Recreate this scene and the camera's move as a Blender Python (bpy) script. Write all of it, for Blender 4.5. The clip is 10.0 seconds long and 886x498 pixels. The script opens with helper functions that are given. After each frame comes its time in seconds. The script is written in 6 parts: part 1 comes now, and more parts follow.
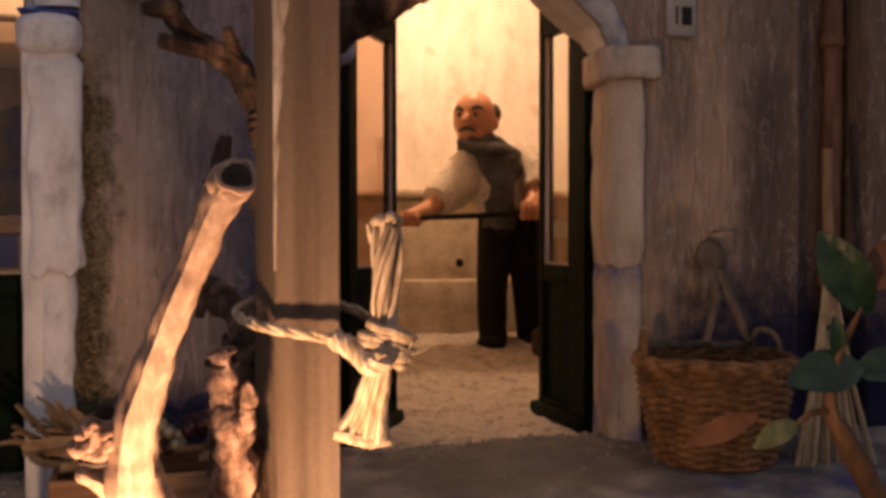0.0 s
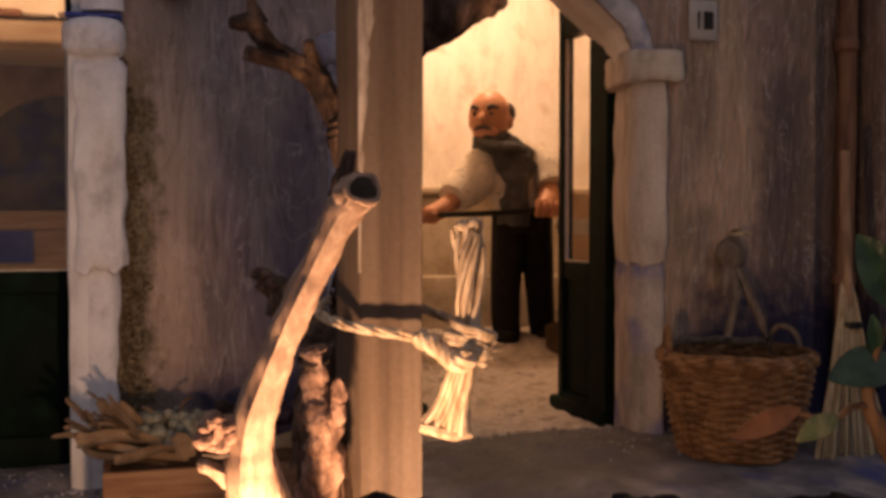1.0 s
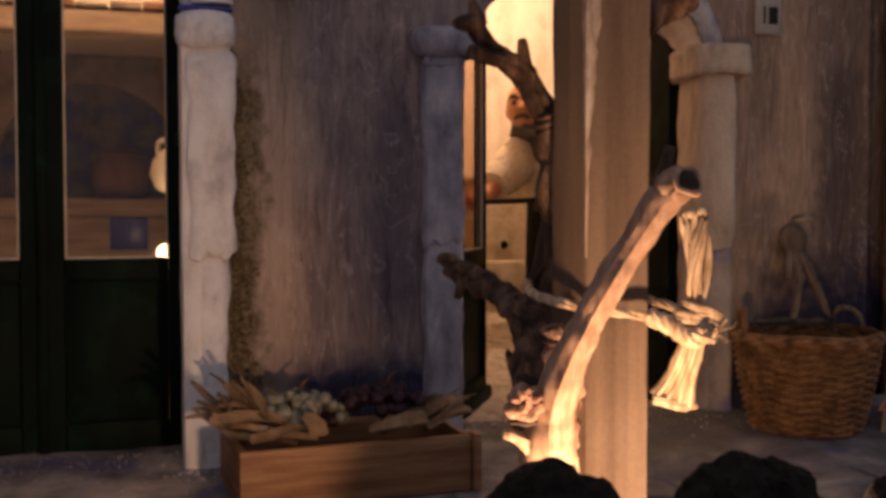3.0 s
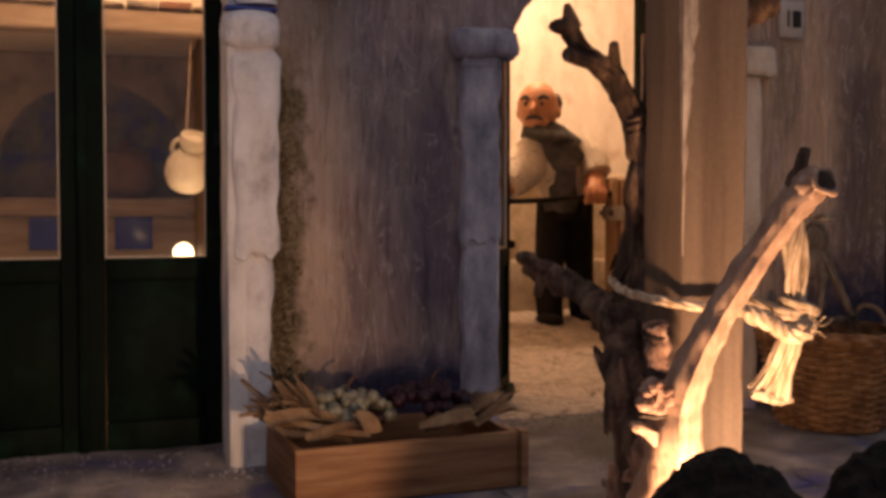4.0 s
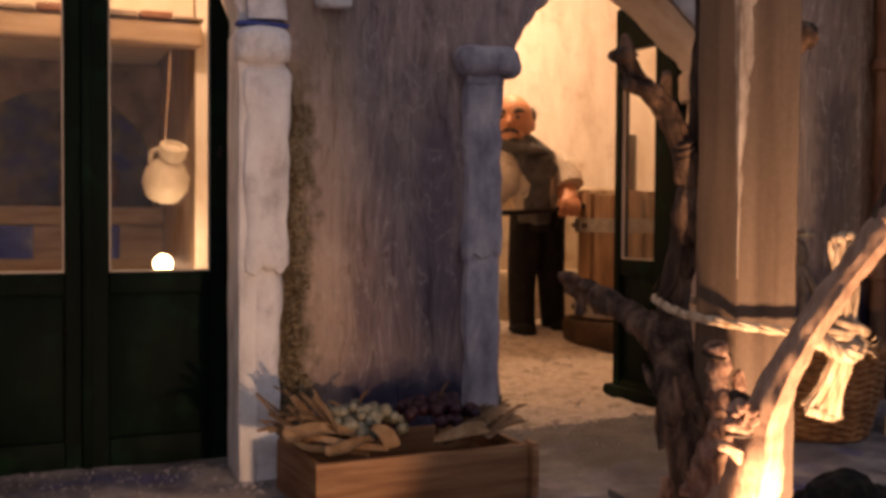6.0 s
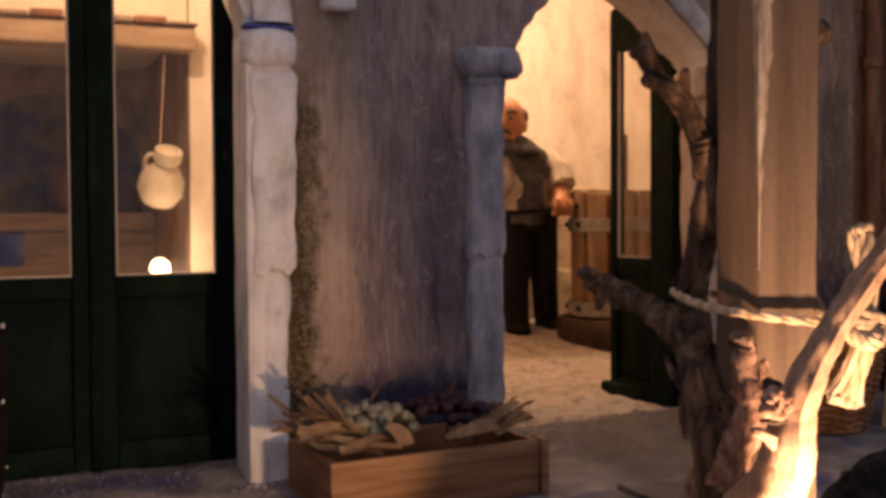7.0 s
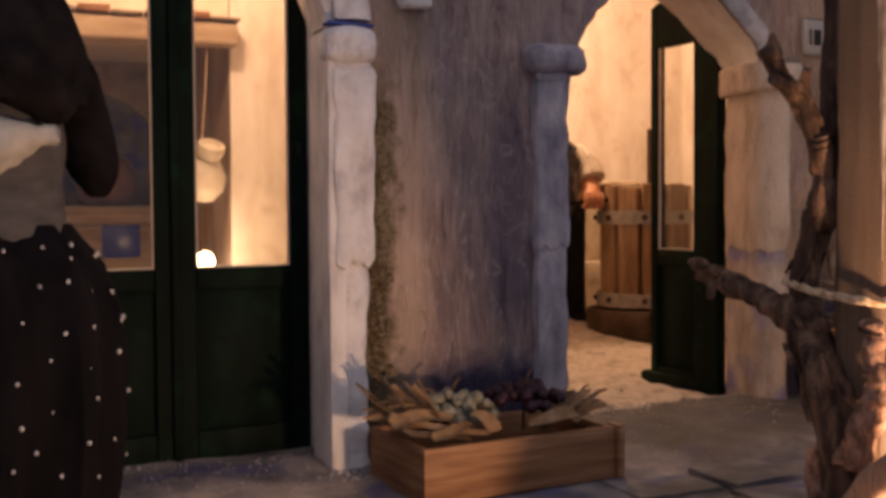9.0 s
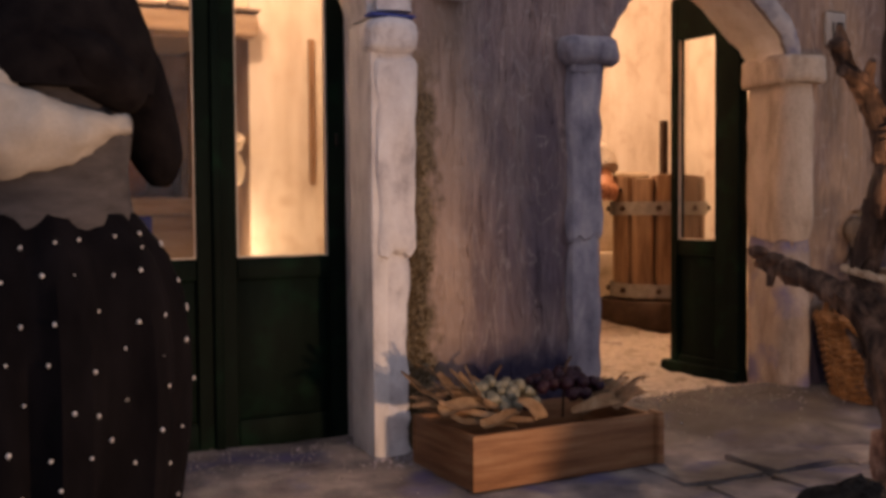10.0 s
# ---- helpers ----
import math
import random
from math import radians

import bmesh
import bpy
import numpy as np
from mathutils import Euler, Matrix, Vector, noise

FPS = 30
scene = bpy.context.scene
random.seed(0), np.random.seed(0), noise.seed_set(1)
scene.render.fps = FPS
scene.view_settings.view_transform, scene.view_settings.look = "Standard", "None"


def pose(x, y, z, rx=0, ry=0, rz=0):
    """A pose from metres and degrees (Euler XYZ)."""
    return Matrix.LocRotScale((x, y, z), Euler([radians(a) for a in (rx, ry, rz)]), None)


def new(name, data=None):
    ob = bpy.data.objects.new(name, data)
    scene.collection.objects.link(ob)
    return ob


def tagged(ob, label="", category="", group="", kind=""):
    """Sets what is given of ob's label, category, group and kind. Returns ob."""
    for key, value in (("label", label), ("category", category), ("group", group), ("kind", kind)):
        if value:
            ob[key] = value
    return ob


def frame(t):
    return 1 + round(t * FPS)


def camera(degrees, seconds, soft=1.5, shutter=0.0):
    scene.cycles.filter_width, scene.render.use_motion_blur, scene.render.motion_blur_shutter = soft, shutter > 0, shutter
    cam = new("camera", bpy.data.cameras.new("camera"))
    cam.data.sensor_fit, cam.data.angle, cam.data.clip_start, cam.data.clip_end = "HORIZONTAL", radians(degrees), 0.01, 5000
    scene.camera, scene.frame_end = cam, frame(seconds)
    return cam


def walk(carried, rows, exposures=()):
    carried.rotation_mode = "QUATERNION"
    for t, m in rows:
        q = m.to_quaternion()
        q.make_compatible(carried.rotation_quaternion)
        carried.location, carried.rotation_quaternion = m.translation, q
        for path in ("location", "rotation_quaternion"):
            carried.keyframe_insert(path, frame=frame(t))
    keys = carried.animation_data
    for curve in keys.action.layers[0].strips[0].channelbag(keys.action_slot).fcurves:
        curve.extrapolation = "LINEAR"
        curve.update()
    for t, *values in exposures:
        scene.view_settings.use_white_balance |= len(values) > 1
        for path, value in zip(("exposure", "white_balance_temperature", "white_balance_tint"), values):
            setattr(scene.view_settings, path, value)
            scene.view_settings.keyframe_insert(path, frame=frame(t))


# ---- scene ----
cam = camera(45.4, 10.0, soft=3.7)
METRES, EYE, TILT, LEAN, TURN = 0.4, 0.174, 0.0, 0.0, -12.5
ROWS = [
    (0.0, 0.0, 0.0, 0.0, -0.0, -1.04, 0.06),
    (0.5, -0.039, -0.0206, -0.0005, -0.21, -1.22, 0.0),
    (1.0, -0.0784, -0.051, 0.0096, -0.63, -1.38, -0.06),
    (1.5, -0.1339, -0.0683, 0.006, -1.23, -1.55, 0.0),
    (2.0, -0.1972, -0.0792, 0.0022, -1.94, -1.81, 0.01),
    (2.5, -0.2653, -0.1065, 0.0055, -2.55, -2.01, -0.0),
    (3.0, -0.3381, -0.1146, 0.0115, -3.22, -2.13, 0.05),
    (4.5, -0.509, -0.1313, 0.0101, -5.97, -2.05, -0.1),
    (5.0, -0.5327, -0.1368, 0.0188, -7.03, -2.0, -0.17),
    (5.5, -0.5793, -0.1365, 0.0267, -7.99, -1.93, -0.28),
    (6.0, -0.6086, -0.1349, 0.0281, -8.71, -1.82, -0.37),
    (7.5, -0.7058, -0.1496, 0.0187, -10.5, -1.58, 0.5),
    (8.0, -0.7583, -0.1551, 0.0192, -10.9, -1.65, 0.23),
    (8.5, -0.7984, -0.1494, 0.0214, -11.08, -1.83, 0.25),
    (9.0, -0.8524, -0.1556, 0.0224, -11.42, -2.01, 0.4),
    (9.5, -0.9174, -0.1583, 0.0276, -11.86, -2.16, 0.37),
    (10.0, -0.9626, -0.1506, 0.0182, -12.49, -2.41, 0.44),
]
walk(cam, [(t, pose(0, 0, EYE, TILT, LEAN, TURN) @ pose(METRES * x, METRES * y, METRES * z, 90 + pitch, roll, yaw)) for t, x, y, z, yaw, pitch, roll in ROWS],
     exposures=[(0.0, -0.31, 6500, 10), (2.5, -0.40, 6500, 10), (4.5, -0.04, 6500, 10), (7.5, 0.11, 6400, 10), (10.0, 0.26, 6200, 10)])

# ---- world and lights ----
world = bpy.data.worlds.new("dim_room")
scene.world = world
world.use_nodes = True
WN = world.node_tree.nodes
WN["Background"].inputs[0].default_value = (0.74, 0.67, 0.75, 1)
WN["Background"].inputs[1].default_value = 0.47


def lamp(name, x, y, z, watts, colour, size):
    data = bpy.data.lights.new(name, "POINT")
    data.energy, data.color, data.shadow_soft_size = watts, colour, size
    ob = new(name, data)
    ob.location = (x, y, z)
    return ob


WARM = (1.0, 0.595, 0.355)
lamp("stage_lamp_light", -0.0140, 0.2570, 0.046, 3.35, (1.0, 0.575, 0.325), 0.0075)
lamp("cellar_lamp_light", 0.300, 1.215, 0.510, 4.2, WARM, 0.012)
lamp("kitchen_lamp_light", -0.150, 1.000, 0.500, 2.15, WARM, 0.012)
lamp("hearth_lamp_light", -0.1197, 1.1556, 0.132, 0.24, WARM, 0.010)


# ---- materials ----
def material(name, stops, scale=(60, 60, 60), rough=0.8, bump=0.3, fine=900.0, metal=0.0, spots=None, tint=0.0, depth=0.002, gloss=0.22, piece=0.0):
    """A surface with broad patches from stops, fine grain on top and relief. spots: (colour, size, amount)."""
    m = bpy.data.materials.new(name)
    m.use_nodes = True
    nt = m.node_tree
    b = nt.nodes["Principled BSDF"]
    b.inputs["Roughness"].default_value, b.inputs["Metallic"].default_value = rough, metal
    b.inputs["Specular IOR Level"].default_value = gloss
    co = nt.nodes.new("ShaderNodeTexCoord")
    mp = nt.nodes.new("ShaderNodeMapping")
    mp.inputs["Scale"].default_value = scale
    nt.links.new(co.outputs["Object"], mp.inputs["Vector"])
    n1 = nt.nodes.new("ShaderNodeTexNoise")
    n1.inputs["Scale"].default_value, n1.inputs["Detail"].default_value, n1.inputs["Roughness"].default_value = 1.0, 5.0, 0.6
    nt.links.new(mp.outputs[0], n1.inputs["Vector"])
    ramp = nt.nodes.new("ShaderNodeValToRGB")
    el = ramp.color_ramp.elements
    while len(el) < len(stops):
        el.new(0.5)
    for i, c in enumerate(stops):
        el[i].position = 0.32 + 0.36 * i / max(1, len(stops) - 1)
        el[i].color = (*c, 1)
    nt.links.new(n1.outputs["Fac"], ramp.inputs[0])
    n2 = nt.nodes.new("ShaderNodeTexNoise")
    n2.inputs["Scale"].default_value, n2.inputs["Detail"].default_value = fine, 4.0
    nt.links.new(co.outputs["Object"], n2.inputs["Vector"])
    mix = nt.nodes.new("ShaderNodeMix")
    mix.data_type, mix.blend_type = "RGBA", "OVERLAY"
    mix.inputs["Factor"].default_value = 0.22
    nt.links.new(ramp.outputs[0], mix.inputs["A"])
    nt.links.new(n2.outputs["Fac"], mix.inputs["B"])
    out = mix.outputs["Result"]
    if spots:
        colour, size, amount = spots
        n3 = nt.nodes.new("ShaderNodeTexNoise")
        n3.inputs["Scale"].default_value, n3.inputs["Detail"].default_value = size, 3.0
        nt.links.new(co.outputs["Object"], n3.inputs["Vector"])
        r3 = nt.nodes.new("ShaderNodeMapRange")
        r3.inputs["From Min"].default_value, r3.inputs["From Max"].default_value = 1 - amount - 0.08, 1 - amount + 0.08
        nt.links.new(n3.outputs["Fac"], r3.inputs["Value"])
        mx = nt.nodes.new("ShaderNodeMix")
        mx.data_type = "RGBA"
        mx.inputs["B"].default_value = (*colour, 1)
        nt.links.new(r3.outputs[0], mx.inputs["Factor"])
        nt.links.new(out, mx.inputs["A"])
        out = mx.outputs["Result"]
    if piece:
        oi = nt.nodes.new("ShaderNodeObjectInfo")
        hs = nt.nodes.new("ShaderNodeHueSaturation")
        mr = nt.nodes.new("ShaderNodeMapRange")
        mr.inputs["To Min"].default_value, mr.inputs["To Max"].default_value = 1 - piece, 1 + piece
        nt.links.new(oi.outputs["Random"], mr.inputs["Value"])
        nt.links.new(mr.outputs[0], hs.inputs["Value"])
        nt.links.new(out, hs.inputs["Color"])
        out = hs.outputs[0]
    nt.links.new(out, b.inputs["Base Color"])
    add = nt.nodes.new("ShaderNodeMath")
    add.operation = "MULTIPLY_ADD"
    add.inputs[1].default_value = 0.3
    nt.links.new(n2.outputs["Fac"], add.inputs[0])
    nt.links.new(n1.outputs["Fac"], add.inputs[2])
    bp = nt.nodes.new("ShaderNodeBump")
    bp.inputs["Strength"].default_value, bp.inputs["Distance"].default_value = bump, depth
    nt.links.new(add.outputs[0], bp.inputs["Height"])
    nt.links.new(bp.outputs[0], b.inputs["Normal"])
    return m


def dim_patch(m, x, y, rx, ry, colour, strength):
    """A patch of another tone on the ground, dimmer light put into it, round about (x, y), with a wandering edge."""
    nt = m.node_tree
    b = nt.nodes["Principled BSDF"]
    prev = b.inputs["Base Color"].links[0].from_socket
    geo = nt.nodes.new("ShaderNodeNewGeometry")
    mp = nt.nodes.new("ShaderNodeMapping")
    mp.vector_type = "TEXTURE"
    mp.inputs["Location"].default_value = (x, y, 0)
    mp.inputs["Scale"].default_value = (rx, ry, 1)
    nt.links.new(geo.outputs["Position"], mp.inputs["Vector"])
    ln = nt.nodes.new("ShaderNodeVectorMath")
    ln.operation = "LENGTH"
    nt.links.new(mp.outputs[0], ln.inputs[0])
    n = nt.nodes.new("ShaderNodeTexNoise")
    n.inputs["Scale"].default_value, n.inputs["Detail"].default_value = 26.0, 5.0
    nt.links.new(geo.outputs["Position"], n.inputs["Vector"])
    add = nt.nodes.new("ShaderNodeMath")
    add.operation = "MULTIPLY_ADD"
    add.inputs[1].default_value = 1.6
    nt.links.new(n.outputs["Fac"], add.inputs[0])
    nt.links.new(ln.outputs["Value"], add.inputs[2])
    mr = nt.nodes.new("ShaderNodeMapRange")
    mr.inputs["From Min"].default_value, mr.inputs["From Max"].default_value = 2.05, 1.35
    mr.inputs["To Min"].default_value, mr.inputs["To Max"].default_value = 0.0, strength
    nt.links.new(add.outputs[0], mr.inputs["Value"])
    mx = nt.nodes.new("ShaderNodeMix")
    mx.data_type = "RGBA"
    mx.inputs["B"].default_value = (*colour, 1)
    nt.links.new(mr.outputs[0], mx.inputs["Factor"])
    nt.links.new(prev, mx.inputs["A"])
    nt.links.new(mx.outputs["Result"], b.inputs["Base Color"])


def glow(name, colour, strength):
    m = bpy.data.materials.new(name)
    m.use_nodes = True
    b = m.node_tree.nodes["Principled BSDF"]
    b.inputs["Base Color"].default_value = (0.9, 0.85, 0.75, 1)
    b.inputs["Emission Color"].default_value = (*colour, 1)
    b.inputs["Emission Strength"].default_value = strength
    return m


def pane_glass(name, tint=(0.97, 0.97, 0.95)):
    m = bpy.data.materials.new(name)
    m.use_nodes = True
    b = m.node_tree.nodes["Principled BSDF"]
    b.inputs["Base Color"].default_value = (*tint, 1)
    b.inputs["Roughness"].default_value = 0.04
    b.inputs["Transmission Weight"].default_value = 1.0
    b.inputs["IOR"].default_value = 1.35
    return m


def painted_wall(name):
    """Brush-streaked stucco: greys, browns and violets in upright strokes, moss by one pilaster, a dark blue wash near
    the floor; some light and shade painted in.
    """
    m = material(name, [(0.170, 0.132, 0.134), (0.295, 0.234, 0.216), (0.385, 0.310, 0.280), (0.56, 0.455, 0.385)], (34, 34, 9), 0.62, 0.7, 420.0, depth=0.0024)
    m.node_tree.nodes["Noise Texture"].inputs["Distortion"].default_value = 0.9
    nt = m.node_tree
    b = nt.nodes["Principled BSDF"]
    src = b.inputs["Base Color"].links[0].from_socket
    co = nt.nodes.new("ShaderNodeTexCoord")
    sep = nt.nodes.new("ShaderNodeSeparateXYZ")
    nt.links.new(co.outputs["Object"], sep.inputs[0])
    wob = nt.nodes.new("ShaderNodeTexNoise")
    wob.inputs["Scale"].default_value, wob.inputs["Detail"].default_value = 90.0, 6.0
    nt.links.new(co.outputs["Object"], wob.inputs["Vector"])

    def layer(axis, a, b0, colour, wobble, strength, prev):
        ad = nt.nodes.new("ShaderNodeMath")
        ad.operation = "MULTIPLY_ADD"
        ad.inputs[1].default_value = wobble
        nt.links.new(wob.outputs["Fac"], ad.inputs[0])
        nt.links.new(sep.outputs[axis], ad.inputs[2])
        mr = nt.nodes.new("ShaderNodeMapRange")
        mr.inputs["From Min"].default_value, mr.inputs["From Max"].default_value = a + wobble / 2, b0 + wobble / 2
        mr.inputs["To Max"].default_value = strength
        nt.links.new(ad.outputs[0], mr.inputs["Value"])
        mx = nt.nodes.new("ShaderNodeMix")
        mx.data_type = "RGBA"
        mx.inputs["B"].default_value = (*colour, 1)
        nt.links.new(mr.outputs[0], mx.inputs["Factor"])
        nt.links.new(prev, mx.inputs["A"])
        return mx.outputs["Result"], mr

    # violet paint on the right half, with the vine's shade worked in
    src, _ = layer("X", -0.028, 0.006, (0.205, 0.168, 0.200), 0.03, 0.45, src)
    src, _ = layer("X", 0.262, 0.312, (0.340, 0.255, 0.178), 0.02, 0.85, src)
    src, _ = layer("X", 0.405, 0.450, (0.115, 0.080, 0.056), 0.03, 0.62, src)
    strokes = nt.nodes.new("ShaderNodeMapping")
    strokes.inputs["Scale"].default_value = (130, 130, 19)
    nt.links.new(co.outputs["Object"], strokes.inputs["Vector"])
    sn = nt.nodes.new("ShaderNodeTexNoise")
    sn.inputs["Scale"].default_value, sn.inputs["Detail"].default_value, sn.inputs["Distortion"].default_value = 1.0, 6.0, 2.0
    nt.links.new(strokes.outputs[0], sn.inputs["Vector"])
    lumps = nt.nodes.new("ShaderNodeTexNoise")
    lumps.inputs["Scale"].default_value, lumps.inputs["Detail"].default_value = 48.0, 3.0
    nt.links.new(co.outputs["Object"], lumps.inputs["Vector"])
    b2 = nt.nodes.new("ShaderNodeBump")
    b2.inputs["Strength"].default_value, b2.inputs["Distance"].default_value = 1.0, 0.0042
    nt.links.new(sn.outputs["Fac"], b2.inputs["Height"])
    b3 = nt.nodes.new("ShaderNodeBump")
    b3.inputs["Strength"].default_value, b3.inputs["Distance"].default_value = 0.6, 0.008
    nt.links.new(lumps.outputs["Fac"], b3.inputs["Height"])
    nt.links.new(b3.outputs[0], b2.inputs["Normal"])
    first = b.inputs["Normal"].links[0].from_node
    nt.links.new(b2.outputs[0], first.inputs["Normal"])
    tone = nt.nodes.new("ShaderNodeMix")
    tone.data_type, tone.blend_type = "RGBA", "OVERLAY"
    tone.inputs["Factor"].default_value = 0.55
    nt.links.new(src, tone.inputs["A"])
    nt.links.new(sn.outputs["Fac"], tone.inputs["B"])
    big = nt.nodes.new("ShaderNodeMapping")
    big.inputs["Scale"].default_value = (17, 17, 6)
    nt.links.new(co.outputs["Object"], big.inputs["Vector"])
    bn = nt.nodes.new("ShaderNodeTexNoise")
    bn.inputs["Scale"].default_value, bn.inputs["Detail"].default_value, bn.inputs["Distortion"].default_value = 1.0, 3.0, 0.6
    nt.links.new(big.outputs[0], bn.inputs["Vector"])
    blot = nt.nodes.new("ShaderNodeValToRGB")
    blot.color_ramp.elements[0].color, blot.color_ramp.elements[0].position = (0.40, 0.365, 0.41, 1), 0.40
    blot.color_ramp.elements[1].color, blot.color_ramp.elements[1].position = (0.67, 0.60, 0.53, 1), 0.62
    nt.links.new(bn.outputs["Fac"], blot.inputs[0])
    tone2 = nt.nodes.new("ShaderNodeMix")
    tone2.data_type, tone2.blend_type = "RGBA", "OVERLAY"
    tone2.inputs["Factor"].default_value = 0.85
    nt.links.new(tone.outputs["Result"], tone2.inputs["A"])
    nt.links.new(blot.outputs[0], tone2.inputs["B"])
    src = tone2.outputs["Result"]

    def patch(x0, x1, z0, z1, colour, strength, prev):
        """A patch of another tone with soft, wandering edges."""
        mask = None
        for axis, a, b0 in (("X", x0 - 0.006, x0 + 0.006), ("X", x1 + 0.006, x1 - 0.006), ("Z", z0 - 0.012, z0 + 0.012), ("Z", z1 + 0.010, z1 - 0.010)):
            out, mr = layer(axis, a, b0, colour, 0.022, 1.0, prev)
            nt.nodes.remove(out.node)
            if mask is None:
                mask = mr.outputs[0]
            else:
                mul = nt.nodes.new("ShaderNodeMath")
                mul.operation = "MULTIPLY"
                nt.links.new(mask, mul.inputs[0])
                nt.links.new(mr.outputs[0], mul.inputs[1])
                mask = mul.outputs[0]
        amount = nt.nodes.new("ShaderNodeMath")
        amount.operation = "MULTIPLY"
        amount.inputs[1].default_value = strength
        nt.links.new(mask, amount.inputs[0])
        mx = nt.nodes.new("ShaderNodeMix")
        mx.data_type = "RGBA"
        mx.inputs["B"].default_value = (*colour, 1)
        nt.links.new(amount.outputs[0], mx.inputs["Factor"])
        nt.links.new(prev, mx.inputs["A"])
        return mx.outputs["Result"]

    src = patch(-0.066, -0.040, 0.296, 0.336, (0.085, 0.062, 0.050), 0.75, src)
    src = patch(-0.081, -0.070, 0.255, 0.292, (0.34, 0.24, 0.12), 0.60, src)
    src = patch(0.346, 0.372, 0.245, 0.322, (0.17, 0.125, 0.090), 0.60, src)
    src = patch(0.330, 0.372, 0.150, 0.190, (0.17, 0.130, 0.105), 0.55, src)
    # paler upper wall: stronger light from above put into the paint
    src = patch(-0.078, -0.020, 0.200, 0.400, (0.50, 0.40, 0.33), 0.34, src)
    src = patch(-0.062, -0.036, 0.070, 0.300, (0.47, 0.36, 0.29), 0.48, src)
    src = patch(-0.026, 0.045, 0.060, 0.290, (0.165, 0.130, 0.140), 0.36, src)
    # darker lower wall: weaker light near the ground painted into its tone
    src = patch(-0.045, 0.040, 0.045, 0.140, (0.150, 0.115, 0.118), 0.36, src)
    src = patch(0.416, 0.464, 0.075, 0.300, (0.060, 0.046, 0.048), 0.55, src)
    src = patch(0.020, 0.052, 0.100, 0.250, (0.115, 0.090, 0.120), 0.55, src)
    # thin wandering scratches of a paler tone
    scr = nt.nodes.new("ShaderNodeMapping")
    scr.inputs["Scale"].default_value = (34, 34, 9)
    nt.links.new(co.outputs["Object"], scr.inputs["Vector"])
    sc = nt.nodes.new("ShaderNodeTexNoise")
    sc.inputs["Scale"].default_value, sc.inputs["Detail"].default_value, sc.inputs["Distortion"].default_value = 1.0, 4.0, 2.6
    nt.links.new(scr.outputs[0], sc.inputs["Vector"])
    sr = nt.nodes.new("ShaderNodeValToRGB")
    e = sr.color_ramp.elements
    e[0].position, e[0].color = 0.485, (0, 0, 0, 1)
    e[1].position, e[1].color = 0.500, (0.40, 0.40, 0.40, 1)
    e2 = e.new(0.515)
    e2.color = (0, 0, 0, 1)
    nt.links.new(sc.outputs["Fac"], sr.inputs[0])
    sm = nt.nodes.new("ShaderNodeMix")
    sm.data_type = "RGBA"
    sm.inputs["B"].default_value = (0.62, 0.54, 0.48, 1)
    nt.links.new(sr.outputs[0], sm.inputs["Factor"])
    nt.links.new(src, sm.inputs["A"])
    src = sm.outputs["Result"]
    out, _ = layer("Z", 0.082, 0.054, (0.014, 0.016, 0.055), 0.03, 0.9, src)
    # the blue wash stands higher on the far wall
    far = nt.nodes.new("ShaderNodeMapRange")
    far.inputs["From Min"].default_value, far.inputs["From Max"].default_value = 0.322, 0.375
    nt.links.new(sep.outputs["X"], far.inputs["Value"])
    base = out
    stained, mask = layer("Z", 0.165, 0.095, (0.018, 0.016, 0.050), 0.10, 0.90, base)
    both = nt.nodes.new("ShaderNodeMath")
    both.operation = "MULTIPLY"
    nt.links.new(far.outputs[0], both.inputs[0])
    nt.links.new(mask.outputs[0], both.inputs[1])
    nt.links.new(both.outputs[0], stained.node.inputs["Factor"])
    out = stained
    # the warmer light streak and the moss, both upright bands of paint
    band = nt.nodes.new("ShaderNodeMath")
    band.operation = "SUBTRACT"
    nt.links.new(sep.outputs["X"], band.inputs[0])
    band.inputs[1].default_value = -0.052
    ab = nt.nodes.new("ShaderNodeMath")
    ab.operation = "ABSOLUTE"
    nt.links.new(band.outputs[0], ab.inputs[0])
    mr = nt.nodes.new("ShaderNodeMapRange")
    mr.inputs["From Min"].default_value, mr.inputs["From Max"].default_value = 0.026, 0.006
    mr.inputs["To Max"].default_value = 0.42
    nt.links.new(ab.outputs[0], mr.inputs["Value"])
    mx = nt.nodes.new("ShaderNodeMix")
    mx.data_type = "RGBA"
    mx.inputs["B"].default_value = (0.40, 0.29, 0.22, 1)
    nt.links.new(mr.outputs[0], mx.inputs["Factor"])
    nt.links.new(out, mx.inputs["A"])
    out = mx.outputs["Result"]
    band2 = nt.nodes.new("ShaderNodeMath")
    band2.operation = "MULTIPLY_ADD"
    band2.inputs[1].default_value = 0.035
    nt.links.new(wob.outputs["Fac"], band2.inputs[0])
    nt.links.new(sep.outputs["X"], band2.inputs[2])
    lo = nt.nodes.new("ShaderNodeMapRange")
    lo.inputs["From Min"].default_value, lo.inputs["From Max"].default_value = -0.040, -0.051
    nt.links.new(band2.outputs[0], lo.inputs["Value"])
    hi = nt.nodes.new("ShaderNodeMapRange")
    hi.inputs["From Min"].default_value, hi.inputs["From Max"].default_value = 0.315, 0.255
    nt.links.new(sep.outputs["Z"], hi.inputs["Value"])
    left = nt.nodes.new("ShaderNodeMath")
    left.operation = "GREATER_THAN"
    left.inputs[1].default_value = -0.10
    nt.links.new(sep.outputs["X"], left.inputs[0])
    p1 = nt.nodes.new("ShaderNodeMath")
    p1.operation = "MULTIPLY"
    nt.links.new(lo.outputs[0], p1.inputs[0])
